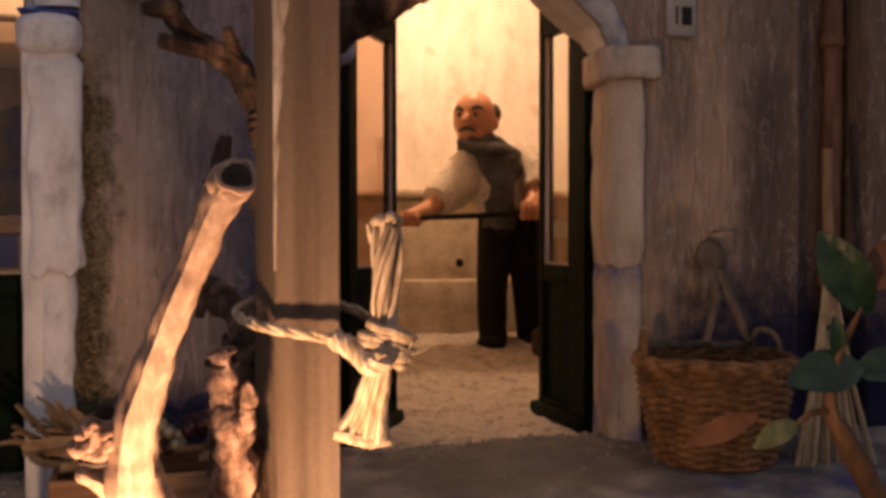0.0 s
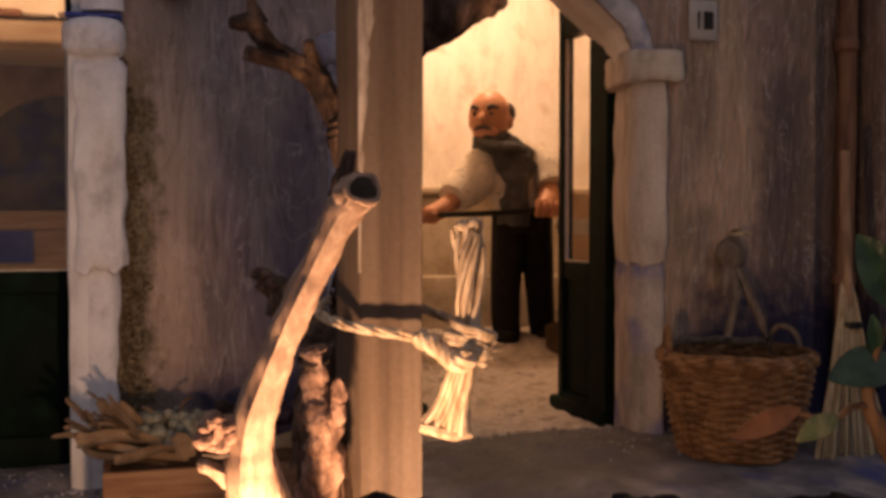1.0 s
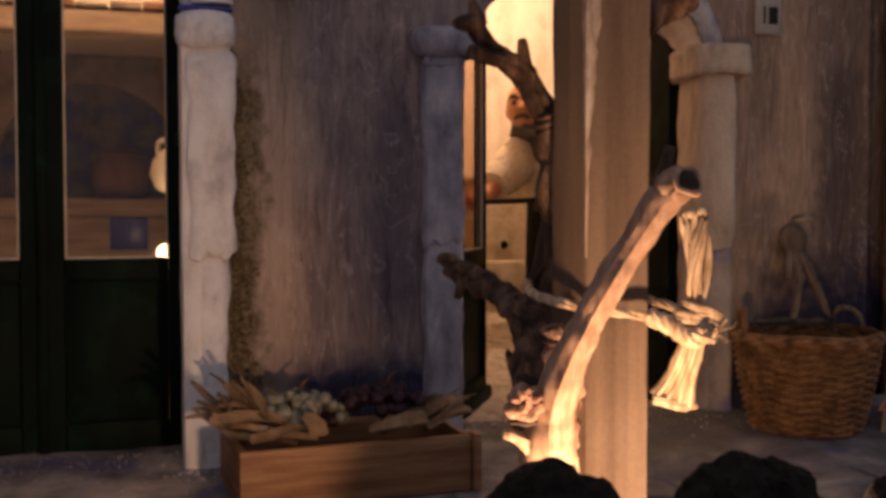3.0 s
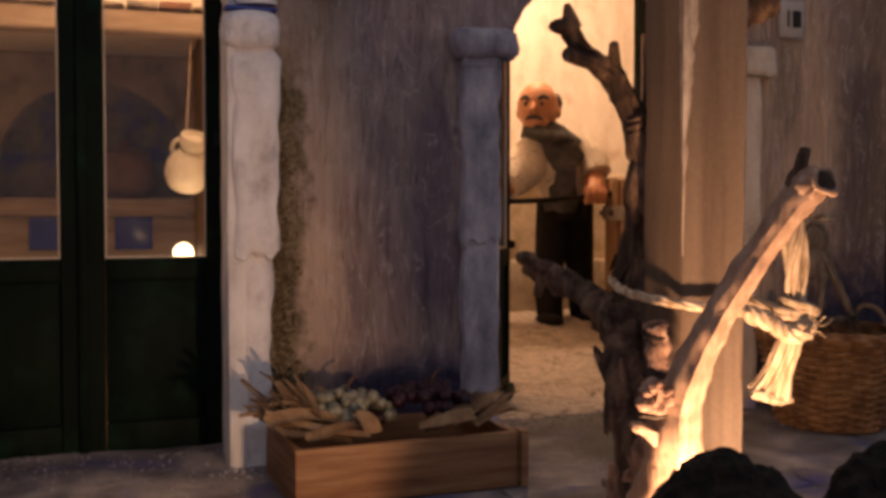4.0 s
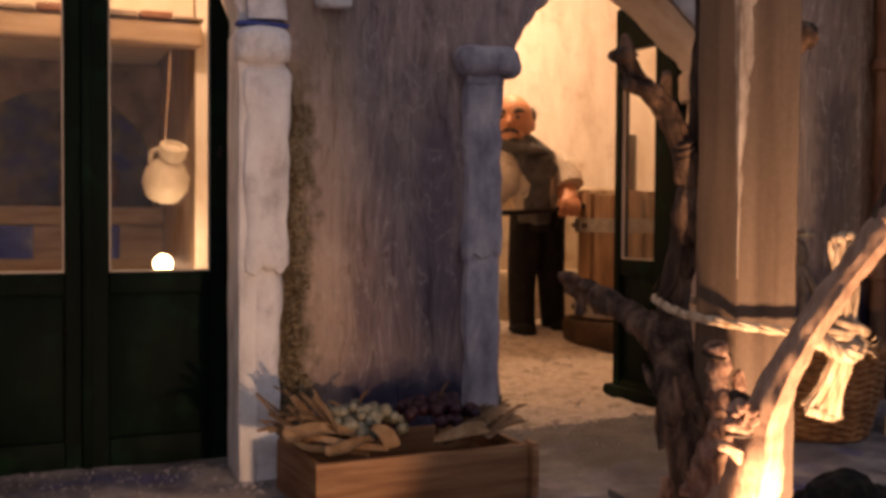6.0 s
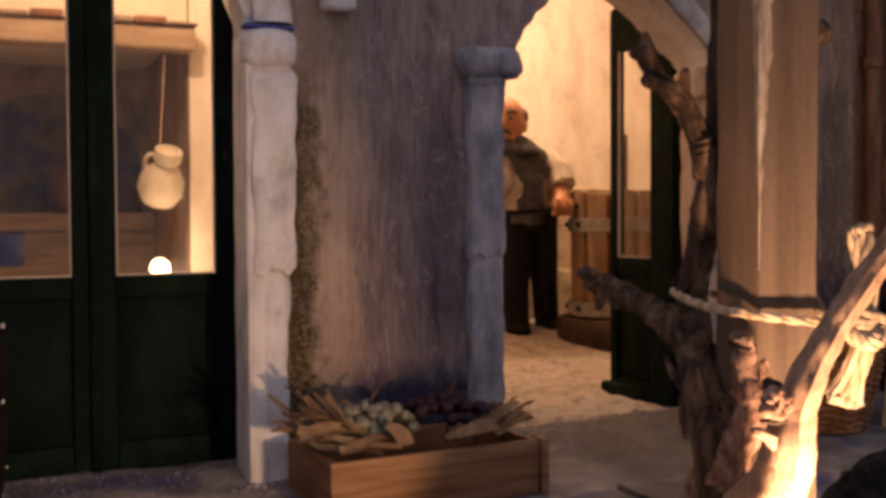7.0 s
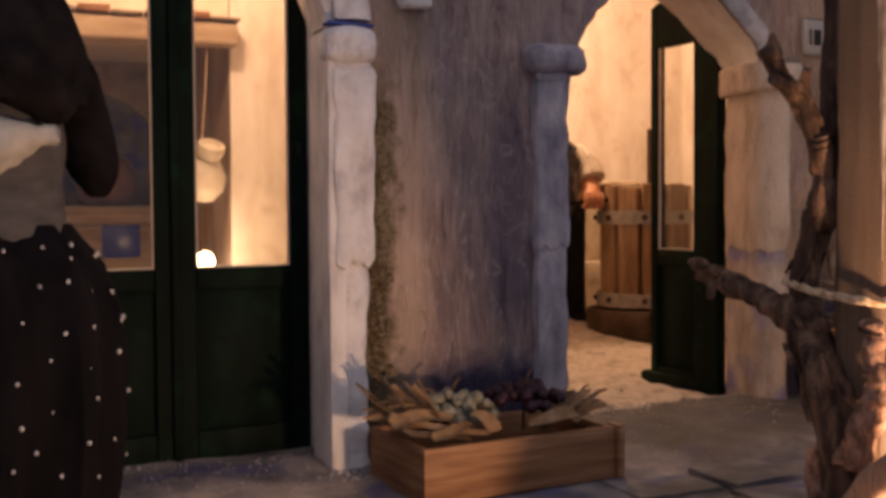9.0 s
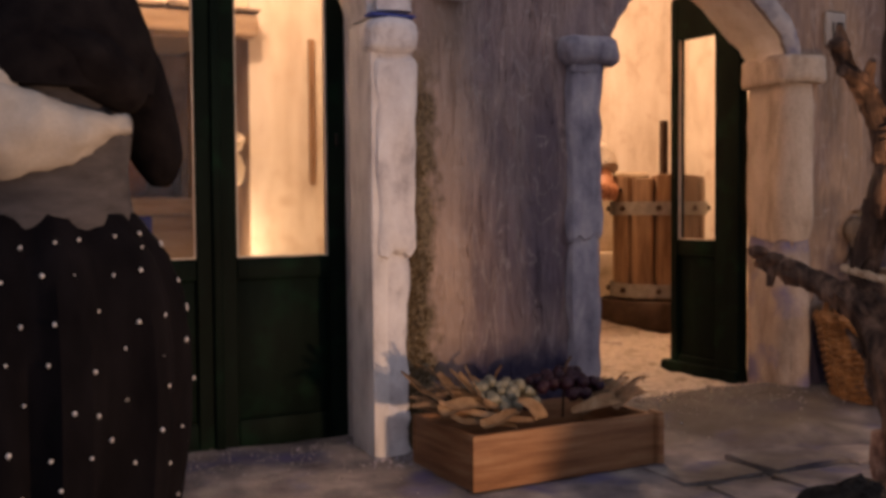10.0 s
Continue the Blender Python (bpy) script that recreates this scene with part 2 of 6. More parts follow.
    nt.links.new(hi.outputs[0], p1.inputs[1])
    p2 = nt.nodes.new("ShaderNodeMath")
    p2.operation = "MULTIPLY"
    nt.links.new(p1.outputs[0], p2.inputs[0])
    nt.links.new(left.outputs[0], p2.inputs[1])
    gr = nt.nodes.new("ShaderNodeTexNoise")
    gr.inputs["Scale"].default_value = 420.0
    nt.links.new(co.outputs["Object"], gr.inputs["Vector"])
    gramp = nt.nodes.new("ShaderNodeValToRGB")
    gramp.color_ramp.elements[0].color, gramp.color_ramp.elements[0].position = (0.080, 0.060, 0.036, 1), 0.32
    gramp.color_ramp.elements[1].color, gramp.color_ramp.elements[1].position = (0.215, 0.165, 0.100, 1), 0.68
    nt.links.new(gr.outputs["Fac"], gramp.inputs[0])
    m2 = nt.nodes.new("ShaderNodeMix")
    m2.data_type = "RGBA"
    nt.links.new(p2.outputs[0], m2.inputs["Factor"])
    nt.links.new(out, m2.inputs["A"])
    nt.links.new(gramp.outputs[0], m2.inputs["B"])
    nt.links.new(m2.outputs["Result"], b.inputs["Base Color"])
    return m


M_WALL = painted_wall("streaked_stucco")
M_PLASTER = material("whitewashed_plaster", [(0.48, 0.45, 0.46), (0.72, 0.69, 0.69), (0.82, 0.80, 0.80)], (48, 48, 34), 0.75, 0.7, 400.0, depth=0.002, piece=0.04)
# whitewash with the bluish shade of one pilaster put into its colour
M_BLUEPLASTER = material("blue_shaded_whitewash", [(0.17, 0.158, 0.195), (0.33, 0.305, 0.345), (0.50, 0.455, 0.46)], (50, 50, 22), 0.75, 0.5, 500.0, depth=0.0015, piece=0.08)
M_BAND = material("blue_tinged_plaster", [(0.28, 0.255, 0.27), (0.46, 0.415, 0.40), (0.62, 0.56, 0.51)], (40, 40, 40), 0.8, 0.6, 400.0, depth=0.002, spots=((0.17, 0.17, 0.27), 26.0, 0.33))
M_ROPE = material("faded_rope", [(0.085, 0.060, 0.042), (0.145, 0.106, 0.075), (0.21, 0.158, 0.115)], (160, 160, 40), 0.85, 0.6)
M_JAMB = material("grey_plaster", [(0.50, 0.465, 0.455), (0.71, 0.675, 0.655), (0.82, 0.785, 0.765)], (50, 50, 22), 0.75, 0.4, 500.0)
M_ROOM = material("cream_room_plaster", [(0.63, 0.555, 0.465), (0.75, 0.685, 0.60), (0.82, 0.765, 0.69)], (34, 34, 12), 0.8, 0.35, 320.0, spots=((0.60, 0.50, 0.40), 26.0, 0.34))
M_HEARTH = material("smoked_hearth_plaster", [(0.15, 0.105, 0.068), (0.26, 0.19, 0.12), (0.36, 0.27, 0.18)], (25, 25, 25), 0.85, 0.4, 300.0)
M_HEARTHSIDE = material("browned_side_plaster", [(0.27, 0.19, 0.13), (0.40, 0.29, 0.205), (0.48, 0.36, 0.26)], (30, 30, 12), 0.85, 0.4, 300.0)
M_SOOT = material("sooty_plaster", [(0.13, 0.10, 0.08), (0.25, 0.19, 0.14), (0.34, 0.27, 0.20)], (35, 35, 35), 0.9, 0.4, 300.0)
# soot with the panes' faint blue reflections painted on as spots
M_OVEN = material("soot_blue_reflections", [(0.15, 0.11, 0.08), (0.27, 0.195, 0.14), (0.36, 0.27, 0.195)], (28, 28, 28), 0.9, 0.4, 300.0, spots=((0.10, 0.095, 0.26), 13.0, 0.38))
M_PIER = material("cream_pier_plaster", [(0.33, 0.255, 0.190), (0.50, 0.41, 0.32), (0.61, 0.515, 0.42)], (46, 46, 16), 0.8, 0.7, 380.0, depth=0.0022, piece=0.04)
M_PIERFOOT = material("blue_stained_plaster", [(0.26, 0.205, 0.168), (0.41, 0.335, 0.28), (0.52, 0.44, 0.37)], (46, 46, 18), 0.8, 0.7, 380.0, depth=0.0022, spots=((0.20, 0.185, 0.30), 24.0, 0.44))
M_GREEN = material("dark_green_paint", [(0.003, 0.0065, 0.0045), (0.005, 0.0105, 0.0075), (0.008, 0.0165, 0.011)], (40, 40, 9), 0.55, 0.25, 500.0, spots=((0.008, 0.026, 0.014), 30.0, 0.36), gloss=0.05)
M_BLUELINE = material("blue_paint_line", [(0.03, 0.05, 0.25), (0.06, 0.09, 0.36)], (200, 200, 200), 0.6, 0.2)
M_FLOOR = material("painted_stone_ground", [(0.068, 0.060, 0.066), (0.142, 0.127, 0.134), (0.235, 0.210, 0.203), (0.35, 0.315, 0.28)], (22, 22, 22), 0.7, 0.8, 420.0, spots=((0.07, 0.075, 0.19), 15.0, 0.37), depth=0.004)
# olive-brown stone, with the dimmer light here painted into its tone
dim_patch(M_FLOOR, 0.215, 0.735, 0.125, 0.105, (0.074, 0.062, 0.042), 0.75)
dim_patch(M_FLOOR, 0.120, 0.590, 0.075, 0.035, (0.060, 0.052, 0.040), 0.65)
M_SAND = material("pale_sand", [(0.34, 0.28, 0.205), (0.52, 0.45, 0.37), (0.66, 0.59, 0.51)], (60, 60, 60), 0.95, 1.0, 420.0, depth=0.006, spots=((0.30, 0.24, 0.20), 60.0, 0.36))
M_GRAIN = material("sand_grains", [(0.22, 0.20, 0.20), (0.46, 0.43, 0.41)], (300, 300, 300), 0.9, 0.3)
M_CRATE = material("pine_board", [(0.16, 0.072, 0.032), (0.245, 0.120, 0.056), (0.33, 0.185, 0.095)], (14, 14, 190), 0.6, 0.4, 800.0, depth=0.001, piece=0.12)
M_POST = material("split_stake_wood", [(0.078, 0.051, 0.035), (0.106, 0.072, 0.050), (0.138, 0.097, 0.069)], (120, 120, 4), 0.6, 0.25, 500.0, depth=0.001)
M_POSTEDGE = material("pale_worn_wood", [(0.15, 0.11, 0.08), (0.30, 0.24, 0.19), (0.46, 0.385, 0.32)], (330, 330, 60), 0.7, 0.6, 900.0, depth=0.001)
M_BARK = material("vine_bark", [(0.024, 0.0145, 0.010), (0.080, 0.047, 0.031), (0.205, 0.125, 0.082)], (170, 170, 34), 0.8, 1.0, 600.0, depth=0.003)
M_TWIG = material("peeled_vine_wood", [(0.235, 0.142, 0.095), (0.315, 0.20, 0.138), (0.42, 0.295, 0.21)], (420, 420, 50), 0.65, 0.35, 900.0, depth=0.0006)
M_STUB = material("reddish_vine_bark", [(0.085, 0.045, 0.031), (0.23, 0.130, 0.090), (0.40, 0.255, 0.185)], (260, 260, 120), 0.7, 0.9, 700.0, depth=0.0024)
M_CUT = material("dark_cut_wood", [(0.02, 0.013, 0.010), (0.05, 0.035, 0.025)], (200, 200, 200), 0.9, 0.5)
M_RAFFIA = material("raffia", [(0.25, 0.165, 0.095), (0.44, 0.325, 0.215), (0.58, 0.46, 0.33)], (300, 300, 60), 0.75, 0.6, 1200.0, depth=0.001, piece=0.24)
M_MOSS = material("dark_moss", [(0.006, 0.005, 0.004), (0.014, 0.011, 0.009), (0.030, 0.022, 0.016)], (260, 260, 260), 0.95, 1.0, 600.0, depth=0.004)
M_WALLMOSS = material("olive_wall_moss", [(0.052, 0.035, 0.017), (0.098, 0.068, 0.034), (0.160, 0.116, 0.064)], (240, 240, 240), 0.95, 0.8, 700.0)
M_WICKER = material("honey_wicker", [(0.10, 0.048, 0.020), (0.195, 0.098, 0.040), (0.29, 0.16, 0.072)], (80, 80, 80), 0.55, 0.3, 900.0, piece=0.15)
M_STRAW = material("broom_straw", [(0.26, 0.19, 0.10), (0.42, 0.32, 0.19), (0.52, 0.42, 0.27)], (120, 120, 20), 0.8, 0.3)
M_HUSK = material("dry_husk", [(0.22, 0.132, 0.070), (0.36, 0.235, 0.135), (0.46, 0.325, 0.20)], (60, 60, 60), 0.8, 0.4, 700.0, piece=0.42)
M_PAPER = material("papery_husk", [(0.30, 0.175, 0.085), (0.44, 0.285, 0.155), (0.55, 0.39, 0.235)], (90, 90, 30), 0.7, 0.5, 700.0, piece=0.25)
M_WHITEG = material("pale_grapes", [(0.105, 0.100, 0.072), (0.175, 0.168, 0.125), (0.25, 0.24, 0.185)], (160, 160, 160), 0.35, 0.1)
M_REDG = material("dark_grapes", [(0.016, 0.007, 0.011), (0.034, 0.012, 0.018), (0.026, 0.015, 0.034)], (160, 160, 160), 0.35, 0.1)
M_LEAF = material("glossy_green_leaf", [(0.004, 0.014, 0.005), (0.010, 0.030, 0.010), (0.024, 0.052, 0.020)], (110, 110, 110), 0.28, 0.4, gloss=0.5)
M_PALELEAF = material("pale_green_leaf", [(0.030, 0.045, 0.013), (0.075, 0.085, 0.030), (0.14, 0.135, 0.06)], (110, 110, 110), 0.35, 0.4, gloss=0.4)
M_REDLEAF = material("dry_red_leaf", [(0.080, 0.034, 0.017), (0.15, 0.066, 0.030)], (90, 90, 90), 0.5, 0.3)
M_STEM = material("sprig_stem", [(0.060, 0.033, 0.018), (0.15, 0.080, 0.040)], (120, 120, 40), 0.6, 0.5)
M_PIPE = material("rusty_pipe", [(0.09, 0.045, 0.03), (0.17, 0.085, 0.05), (0.24, 0.13, 0.08)], (80, 80, 20), 0.7, 0.5)
M_STONE = material("sandstone", [(0.38, 0.30, 0.20), (0.52, 0.43, 0.31), (0.60, 0.52, 0.40)], (40, 40, 40), 0.85, 0.6, 380.0, depth=0.002)
M_OAK = material("press_oak", [(0.15, 0.085, 0.045), (0.26, 0.155, 0.085), (0.36, 0.23, 0.13)], (120, 120, 14), 0.6, 0.5, 700.0, piece=0.15)
M_DARKOAK = material("dark_oak", [(0.035, 0.020, 0.012), (0.08, 0.048, 0.028)], (60, 60, 60), 0.6, 0.5)
M_IRON = material("grey_iron", [(0.22, 0.20, 0.18), (0.36, 0.33, 0.30)], (120, 120, 120), 0.5, 0.3, metal=0.5)
M_BLACKIRON = material("black_iron", [(0.012, 0.011, 0.010), (0.03, 0.027, 0.025)], (120, 120, 120), 0.45, 0.3, metal=0.6)
M_TERRA = material("terracotta", [(0.16, 0.075, 0.04), (0.25, 0.12, 0.065)], (60, 60, 60), 0.7, 0.3)
M_CLAY = material("white_clay", [(0.62, 0.55, 0.42), (0.76, 0.70, 0.58)], (60, 60, 60), 0.45, 0.15, gloss=0.4)
M_BLUETILE = material("blue_glaze", [(0.012, 0.018, 0.22), (0.030, 0.045, 0.38)], (90, 90, 90), 0.25, 0.1, gloss=0.5)
M_BEAM = material("limed_beam", [(0.24, 0.165, 0.10), (0.35, 0.255, 0.165), (0.44, 0.34, 0.235)], (12, 90, 90), 0.75, 0.6, 500.0)
M_PALETILE = material("pale_plaster_top", [(0.70, 0.60, 0.45), (0.80, 0.72, 0.58)], (50, 50, 50), 0.8, 0.4)
M_SKIN = material("painted_clay_skin", [(0.50, 0.235, 0.125), (0.58, 0.29, 0.165)], (60, 60, 60), 0.5, 0.1)
M_GREYHAIR = material("grey_paint", [(0.06, 0.05, 0.05), (0.14, 0.12, 0.11)], (200, 200, 200), 0.8, 0.4)
M_SHIRT = material("cream_print_cloth", [(0.55, 0.48, 0.38), (0.70, 0.63, 0.52)], (70, 70, 70), 0.9, 0.4, 1500.0, spots=((0.10, 0.08, 0.07), 210.0, 0.33))
M_SCARF = material("grey_wool", [(0.058, 0.056, 0.055), (0.115, 0.110, 0.106)], (90, 90, 90), 0.95, 0.6, 1800.0)
M_TROUSER = material("black_cloth", [(0.006, 0.006, 0.006), (0.016, 0.014, 0.014)], (90, 90, 90), 0.9, 0.4, 1500.0)
M_BLACKSHAWL = material("black_wool", [(0.006, 0.005, 0.006), (0.017, 0.014, 0.014)], (70, 70, 70), 0.95, 0.5, 1600.0, gloss=0.05)
M_WHITECLOTH = material("white_linen", [(0.40, 0.36, 0.31), (0.54, 0.50, 0.44)], (60, 60, 60), 0.9, 0.5, 1500.0)
M_APRON = material("grey_linen", [(0.060, 0.054, 0.055), (0.105, 0.096, 0.096)], (50, 50, 160), 0.9, 0.4, 1500.0)
M_SKIRT = material("dark_brown_cotton", [(0.004, 0.0035, 0.0045), (0.010, 0.0085, 0.010)], (60, 60, 20), 0.85, 0.3, 1500.0, gloss=0.05)
M_DOT = material("white_dot_print", [(0.55, 0.53, 0.52), (0.66, 0.64, 0.62)], (90, 90, 90), 0.85, 0.2)
M_PLAQUE = material("enamel_plaque", [(0.30, 0.27, 0.24), (0.43, 0.39, 0.35)], (60, 60, 60), 0.5, 0.2)
M_INK = material("black_ink", [(0.012, 0.011, 0.010), (0.02, 0.018, 0.016)], (60, 60, 60), 0.6, 0.1)
M_GLASS = pane_glass("window_glass")
M_AMBERGLASS = pane_glass("smoky_amber_glass", (0.66, 0.50, 0.42))
M_PUTTY = material("pale_putty", [(0.55, 0.47, 0.38), (0.68, 0.60, 0.50)], (120, 120, 120), 0.7, 0.3)
M_BULB = glow("lit_bulb", (1.0, 0.62, 0.28), 14.0)
M_CERAMIC = material("bulb_socket", [(0.05, 0.05, 0.05), (0.09, 0.09, 0.09)], (90, 90, 90), 0.5, 0.1)

# ---- mesh helpers ----
ORIGIN = {}
FACADE = {"slant": 0.0}  # the house front runs slightly back towards its far end


def thing(name, place, label, category, group="", kind=""):
    ob = new(name)
    ob.empty_display_size = 0.01
    ob.location = place
    ORIGIN[ob.name] = Vector(place)
    return tagged(ob, label, category, group, kind)


def part(name, bm, mats, parent=None, label="", place=None, smooth=True):
    """Links a bmesh, given in world metres, as one mesh object under parent, or at top level with its origin at place."""
    origin = ORIGIN[parent.name] if parent else Vector(place or (0, 0, 0))
    if FACADE["slant"]:
        for v in bm.verts:
            v.co.y += FACADE["slant"] * (v.co.x + 0.09)
    bmesh.ops.translate(bm, verts=bm.verts, vec=-origin)
    bmesh.ops.recalc_face_normals(bm, faces=bm.faces)
    me = bpy.data.meshes.new(name)
    bm.to_mesh(me)
    bm.free()
    for m in mats if isinstance(mats, (list, tuple)) else [mats]:
        me.materials.append(m)
    if smooth:
        for p in me.polygons:
            p.use_smooth = True
        me.set_sharp_from_angle(angle=radians(42))
    ob = new(name, me)
    if parent:
        ob.parent = parent
        if label:
            ob["label"] = label
    else:
        ob.location = origin
    ORIGIN[ob.name] = origin
    return ob


def join(bm, other, index=0):
    """Adds another bmesh, its faces taking the material slot index."""
    table = {v: bm.verts.new(v.co) for v in other.verts}
    for f in other.faces:
        g = bm.faces.new([table[v] for v in f.verts])
        g.material_index = index
    other.free()
    return bm


def roughen(bm, amp, scale, seed=0.0):
    off = Vector((seed * 7.3, seed * 3.1, seed * 5.7))
    bm.normal_update()
    moves = [(v, v.normal * (amp * noise.fractal(v.co * scale + off, 0.9, 2.0, 3))) for v in bm.verts]
    for v, d in moves:
        v.co += d
    return bm


def box(x0, x1, y0, y1, z0, z1, bevel=0.0, cuts=0, seg=2):
    bm = bmesh.new()
    bmesh.ops.create_cube(bm, size=1.0)
    for v in bm.verts:
        v.co = Vector(((x0 + x1) / 2 + v.co.x * (x1 - x0), (y0 + y1) / 2 + v.co.y * (y1 - y0), (z0 + z1) / 2 + v.co.z * (z1 - z0)))
    if bevel:
        bmesh.ops.bevel(bm, geom=bm.edges[:], offset=bevel, segments=seg, affect="EDGES", profile=0.5)
    if cuts:
        bmesh.ops.subdivide_edges(bm, edges=bm.edges[:], cuts=cuts, use_grid_fill=True)
    return bm


def prism(outline, y0, y1):
    """A plate whose outline lies in x and z, from y0 to y1."""
    bm = bmesh.new()
    a = [bm.verts.new((x, y0, z)) for x, z in outline]
    b = [bm.verts.new((x, y1, z)) for x, z in outline]
    bm.faces.new(a)
    bm.faces.new(b[::-1])
    n = len(a)
    for i in range(n):
        bm.faces.new((a[i], b[i], b[(i + 1) % n], a[(i + 1) % n]))
    return bm


def column(outline, z0, z1, steps=1):
    """An upright prism whose outline lies in x and y."""
    bm = bmesh.new()
    rings = [[bm.verts.new((x, y, z0 + (z1 - z0) * k / steps)) for x, y in outline] for k in range(steps + 1)]
    n = len(outline)
    for r, s in zip(rings, rings[1:]):
        for i in range(n):
            bm.faces.new((r[i], r[(i + 1) % n], s[(i + 1) % n], s[i]))
    bm.faces.new(rings[0][::-1])
    bm.faces.new(rings[-1])
    return bm


def smooth_path(points, radii, n):
    """Points and radii along a curve through the given ones."""
    P = [Vector(p) for p in points]
    out, rr = [], []
    m = len(P) - 1
    for k in range(n + 1):
        f = k / n * m
        i = min(int(f), m - 1)
        u = f - i
        p0, p1, p2, p3 = P[max(i - 1, 0)], P[i], P[i + 1], P[min(i + 2, m)]
        out.append(0.5 * ((2 * p1) + (p2 - p0) * u + (2 * p0 - 5 * p1 + 4 * p2 - p3) * u * u + (3 * p1 - p0 - 3 * p2 + p3) * u ** 3))
        rr.append(radii[i] * (1 - u) + radii[i + 1] * u)
    return out, rr


def tube(points, radii, n=0, seg=8, flat=1.0, ridge=0.0):
    """A rod along a curve, round or flattened, closed at both ends."""
    if not isinstance(radii, (list, tuple)):
        radii = [radii] * len(points)
    P, R = smooth_path(points, radii, n) if n else ([Vector(p) for p in points], list(radii))
    bm = bmesh.new()
    rings = []
    side = None
    groove = [1 + ridge * noise.noise(Vector((k * 1.7, len(P) * 0.37, 2.0))) for k in range(seg)]
    for i, p in enumerate(P):
        d = (P[min(i + 1, len(P) - 1)] - P[max(i - 1, 0)]).normalized()
        if side is None:
            side = d.cross(Vector((0, 0, 1)) if abs(d.z) < 0.9 else Vector((1, 0, 0))).normalized()
        side = (side - d * side.dot(d)).normalized()
        up = d.cross(side)
        rings.append([bm.verts.new(p + (side * math.cos(a) + up * math.sin(a) * flat) * R[i] * groove[k]) for k, a in ((k, 2 * math.pi * k / seg) for k in range(seg))])
    for r, s in zip(rings, rings[1:]):
        for k in range(seg):
            bm.faces.new((r[k], r[(k + 1) % seg], s[(k + 1) % seg], s[k]))
    bm.faces.new(rings[0][::-1])
    bm.faces.new(rings[-1])
    return bm


def lathe(profile, x, y, seg=24, closed=True):
    """A turned form: profile of (radius, height) from below to above."""
    bm = bmesh.new()
    rings = [[bm.verts.new((x + r * math.cos(a), y + r * math.sin(a), z)) for a in (2 * math.pi * k / seg for k in range(seg))] for r, z in profile]
    for r, s in zip(rings, rings[1:]):
        for k in range(seg):
            bm.faces.new((r[k], r[(k + 1) % seg], s[(k + 1) % seg], s[k]))
    if closed:
        bm.faces.new(rings[0][::-1])
        bm.faces.new(rings[-1])
    return bm


def blob(x, y, z, rx, ry, rz, level=2):
    bm = bmesh.new()
    bmesh.ops.create_icosphere(bm, subdivisions=level, radius=1.0)
    for v in bm.verts:
        v.co = Vector((x + v.co.x * rx, y + v.co.y * ry, z + v.co.z * rz))
    return bm


def turn(bm, m):
    bmesh.ops.transform(bm, matrix=m, verts=bm.verts)
    return bm


def arch(cx, z0, a, b, n, from_right=False, rough=0.0, seed=0.0):
    """Points of an arch from its left springing to its right one."""
    pts = []
    for k in range(n + 1):
        t = math.pi - math.pi * k / n
        j = 1 + rough * noise.noise(Vector((k * 0.9, seed, 0)))
        pts.append((cx + a * j * math.cos(t), z0 + b * j * math.sin(t)))
    return pts[::-1] if from_right else pts


# ---- ground and floors ----
def ease(u):
    u = min(1.0, max(0.0, u))
    return u * u * (3 - 2 * u)


def floor_height(x, y):
    """The street rises a little towards the house; the sand in the cellar rises towards its back."""
    street = -0.005 + 0.008 * ease((y - 0.62) / 0.18) + 0.009 * ease((x - 0.10) / 0.15) * ease((y - 0.58) / 0.08) * ease((0.84 - y) / 0.06)
    rise = 0.128 * max(0.0, y - 0.92) * min(1.0, max(0.0, (x - 0.02) / 0.04))
    return street + rise + 0.0022 * noise.fractal(Vector((x * 22, y * 22, 0)), 0.9, 2.0, 3)


def sheet(xs, ys, height):
    bm = bmesh.new()
    grid = [[bm.verts.new((x, y, height(x, y))) for x in xs] for y in ys]
    for r, s in zip(grid, grid[1:]):
        for i in range(len(xs) - 1):
            bm.faces.new((r[i], r[i + 1], s[i + 1], s[i]))
    return bm


def span(a, b, step):
    n = max(1, round((b - a) / step))
    return [a + (b - a) * i / n for i in range(n + 1)]


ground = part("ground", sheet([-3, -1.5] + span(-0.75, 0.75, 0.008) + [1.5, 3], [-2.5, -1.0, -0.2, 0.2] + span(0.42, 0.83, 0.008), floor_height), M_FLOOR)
tagged(ground, "blue-grey painted stone ground dusted with sand", "ground", kind="structure")
cellar_floor = part("floor_cellar", sheet(span(0.032, 0.70, 0.006), span(0.74, 1.42, 0.006), lambda x, y: floor_height(x, y) + 0.0016 - 0.0075 * ease((0.845 - y) / 0.11) + (0.0006 + 0.0020 * ease((y - 0.835) / 0.07)) * noise.fractal(Vector((x * 40, y * 40, 7.0)), 0.8, 2.0, 4)), M_SAND)
tagged(cellar_floor, "pale trampled sand floor of the wine cellar", "floor", kind="structure")
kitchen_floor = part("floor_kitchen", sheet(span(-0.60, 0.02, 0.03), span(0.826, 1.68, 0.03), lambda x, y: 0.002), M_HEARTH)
tagged(kitchen_floor, "brown clay floor of the kitchen", "floor", kind="structure")

# ---- front wall with its two arched openings ----
FACADE["slant"] = 0.072
LX0, LX1, RX0, RX1 = -0.318, -0.108, 0.087, 0.284
outline = [(-1.3, -0.02), (LX0, -0.02), (LX0, 0.315)]
outline += arch((LX0 + LX1) / 2, 0.315, (LX1 - LX0) / 2, 0.10, 24)[1:-1]
outline += [(LX1, 0.315), (LX1, -0.02), (RX0, -0.02), (RX0, 0.295)]


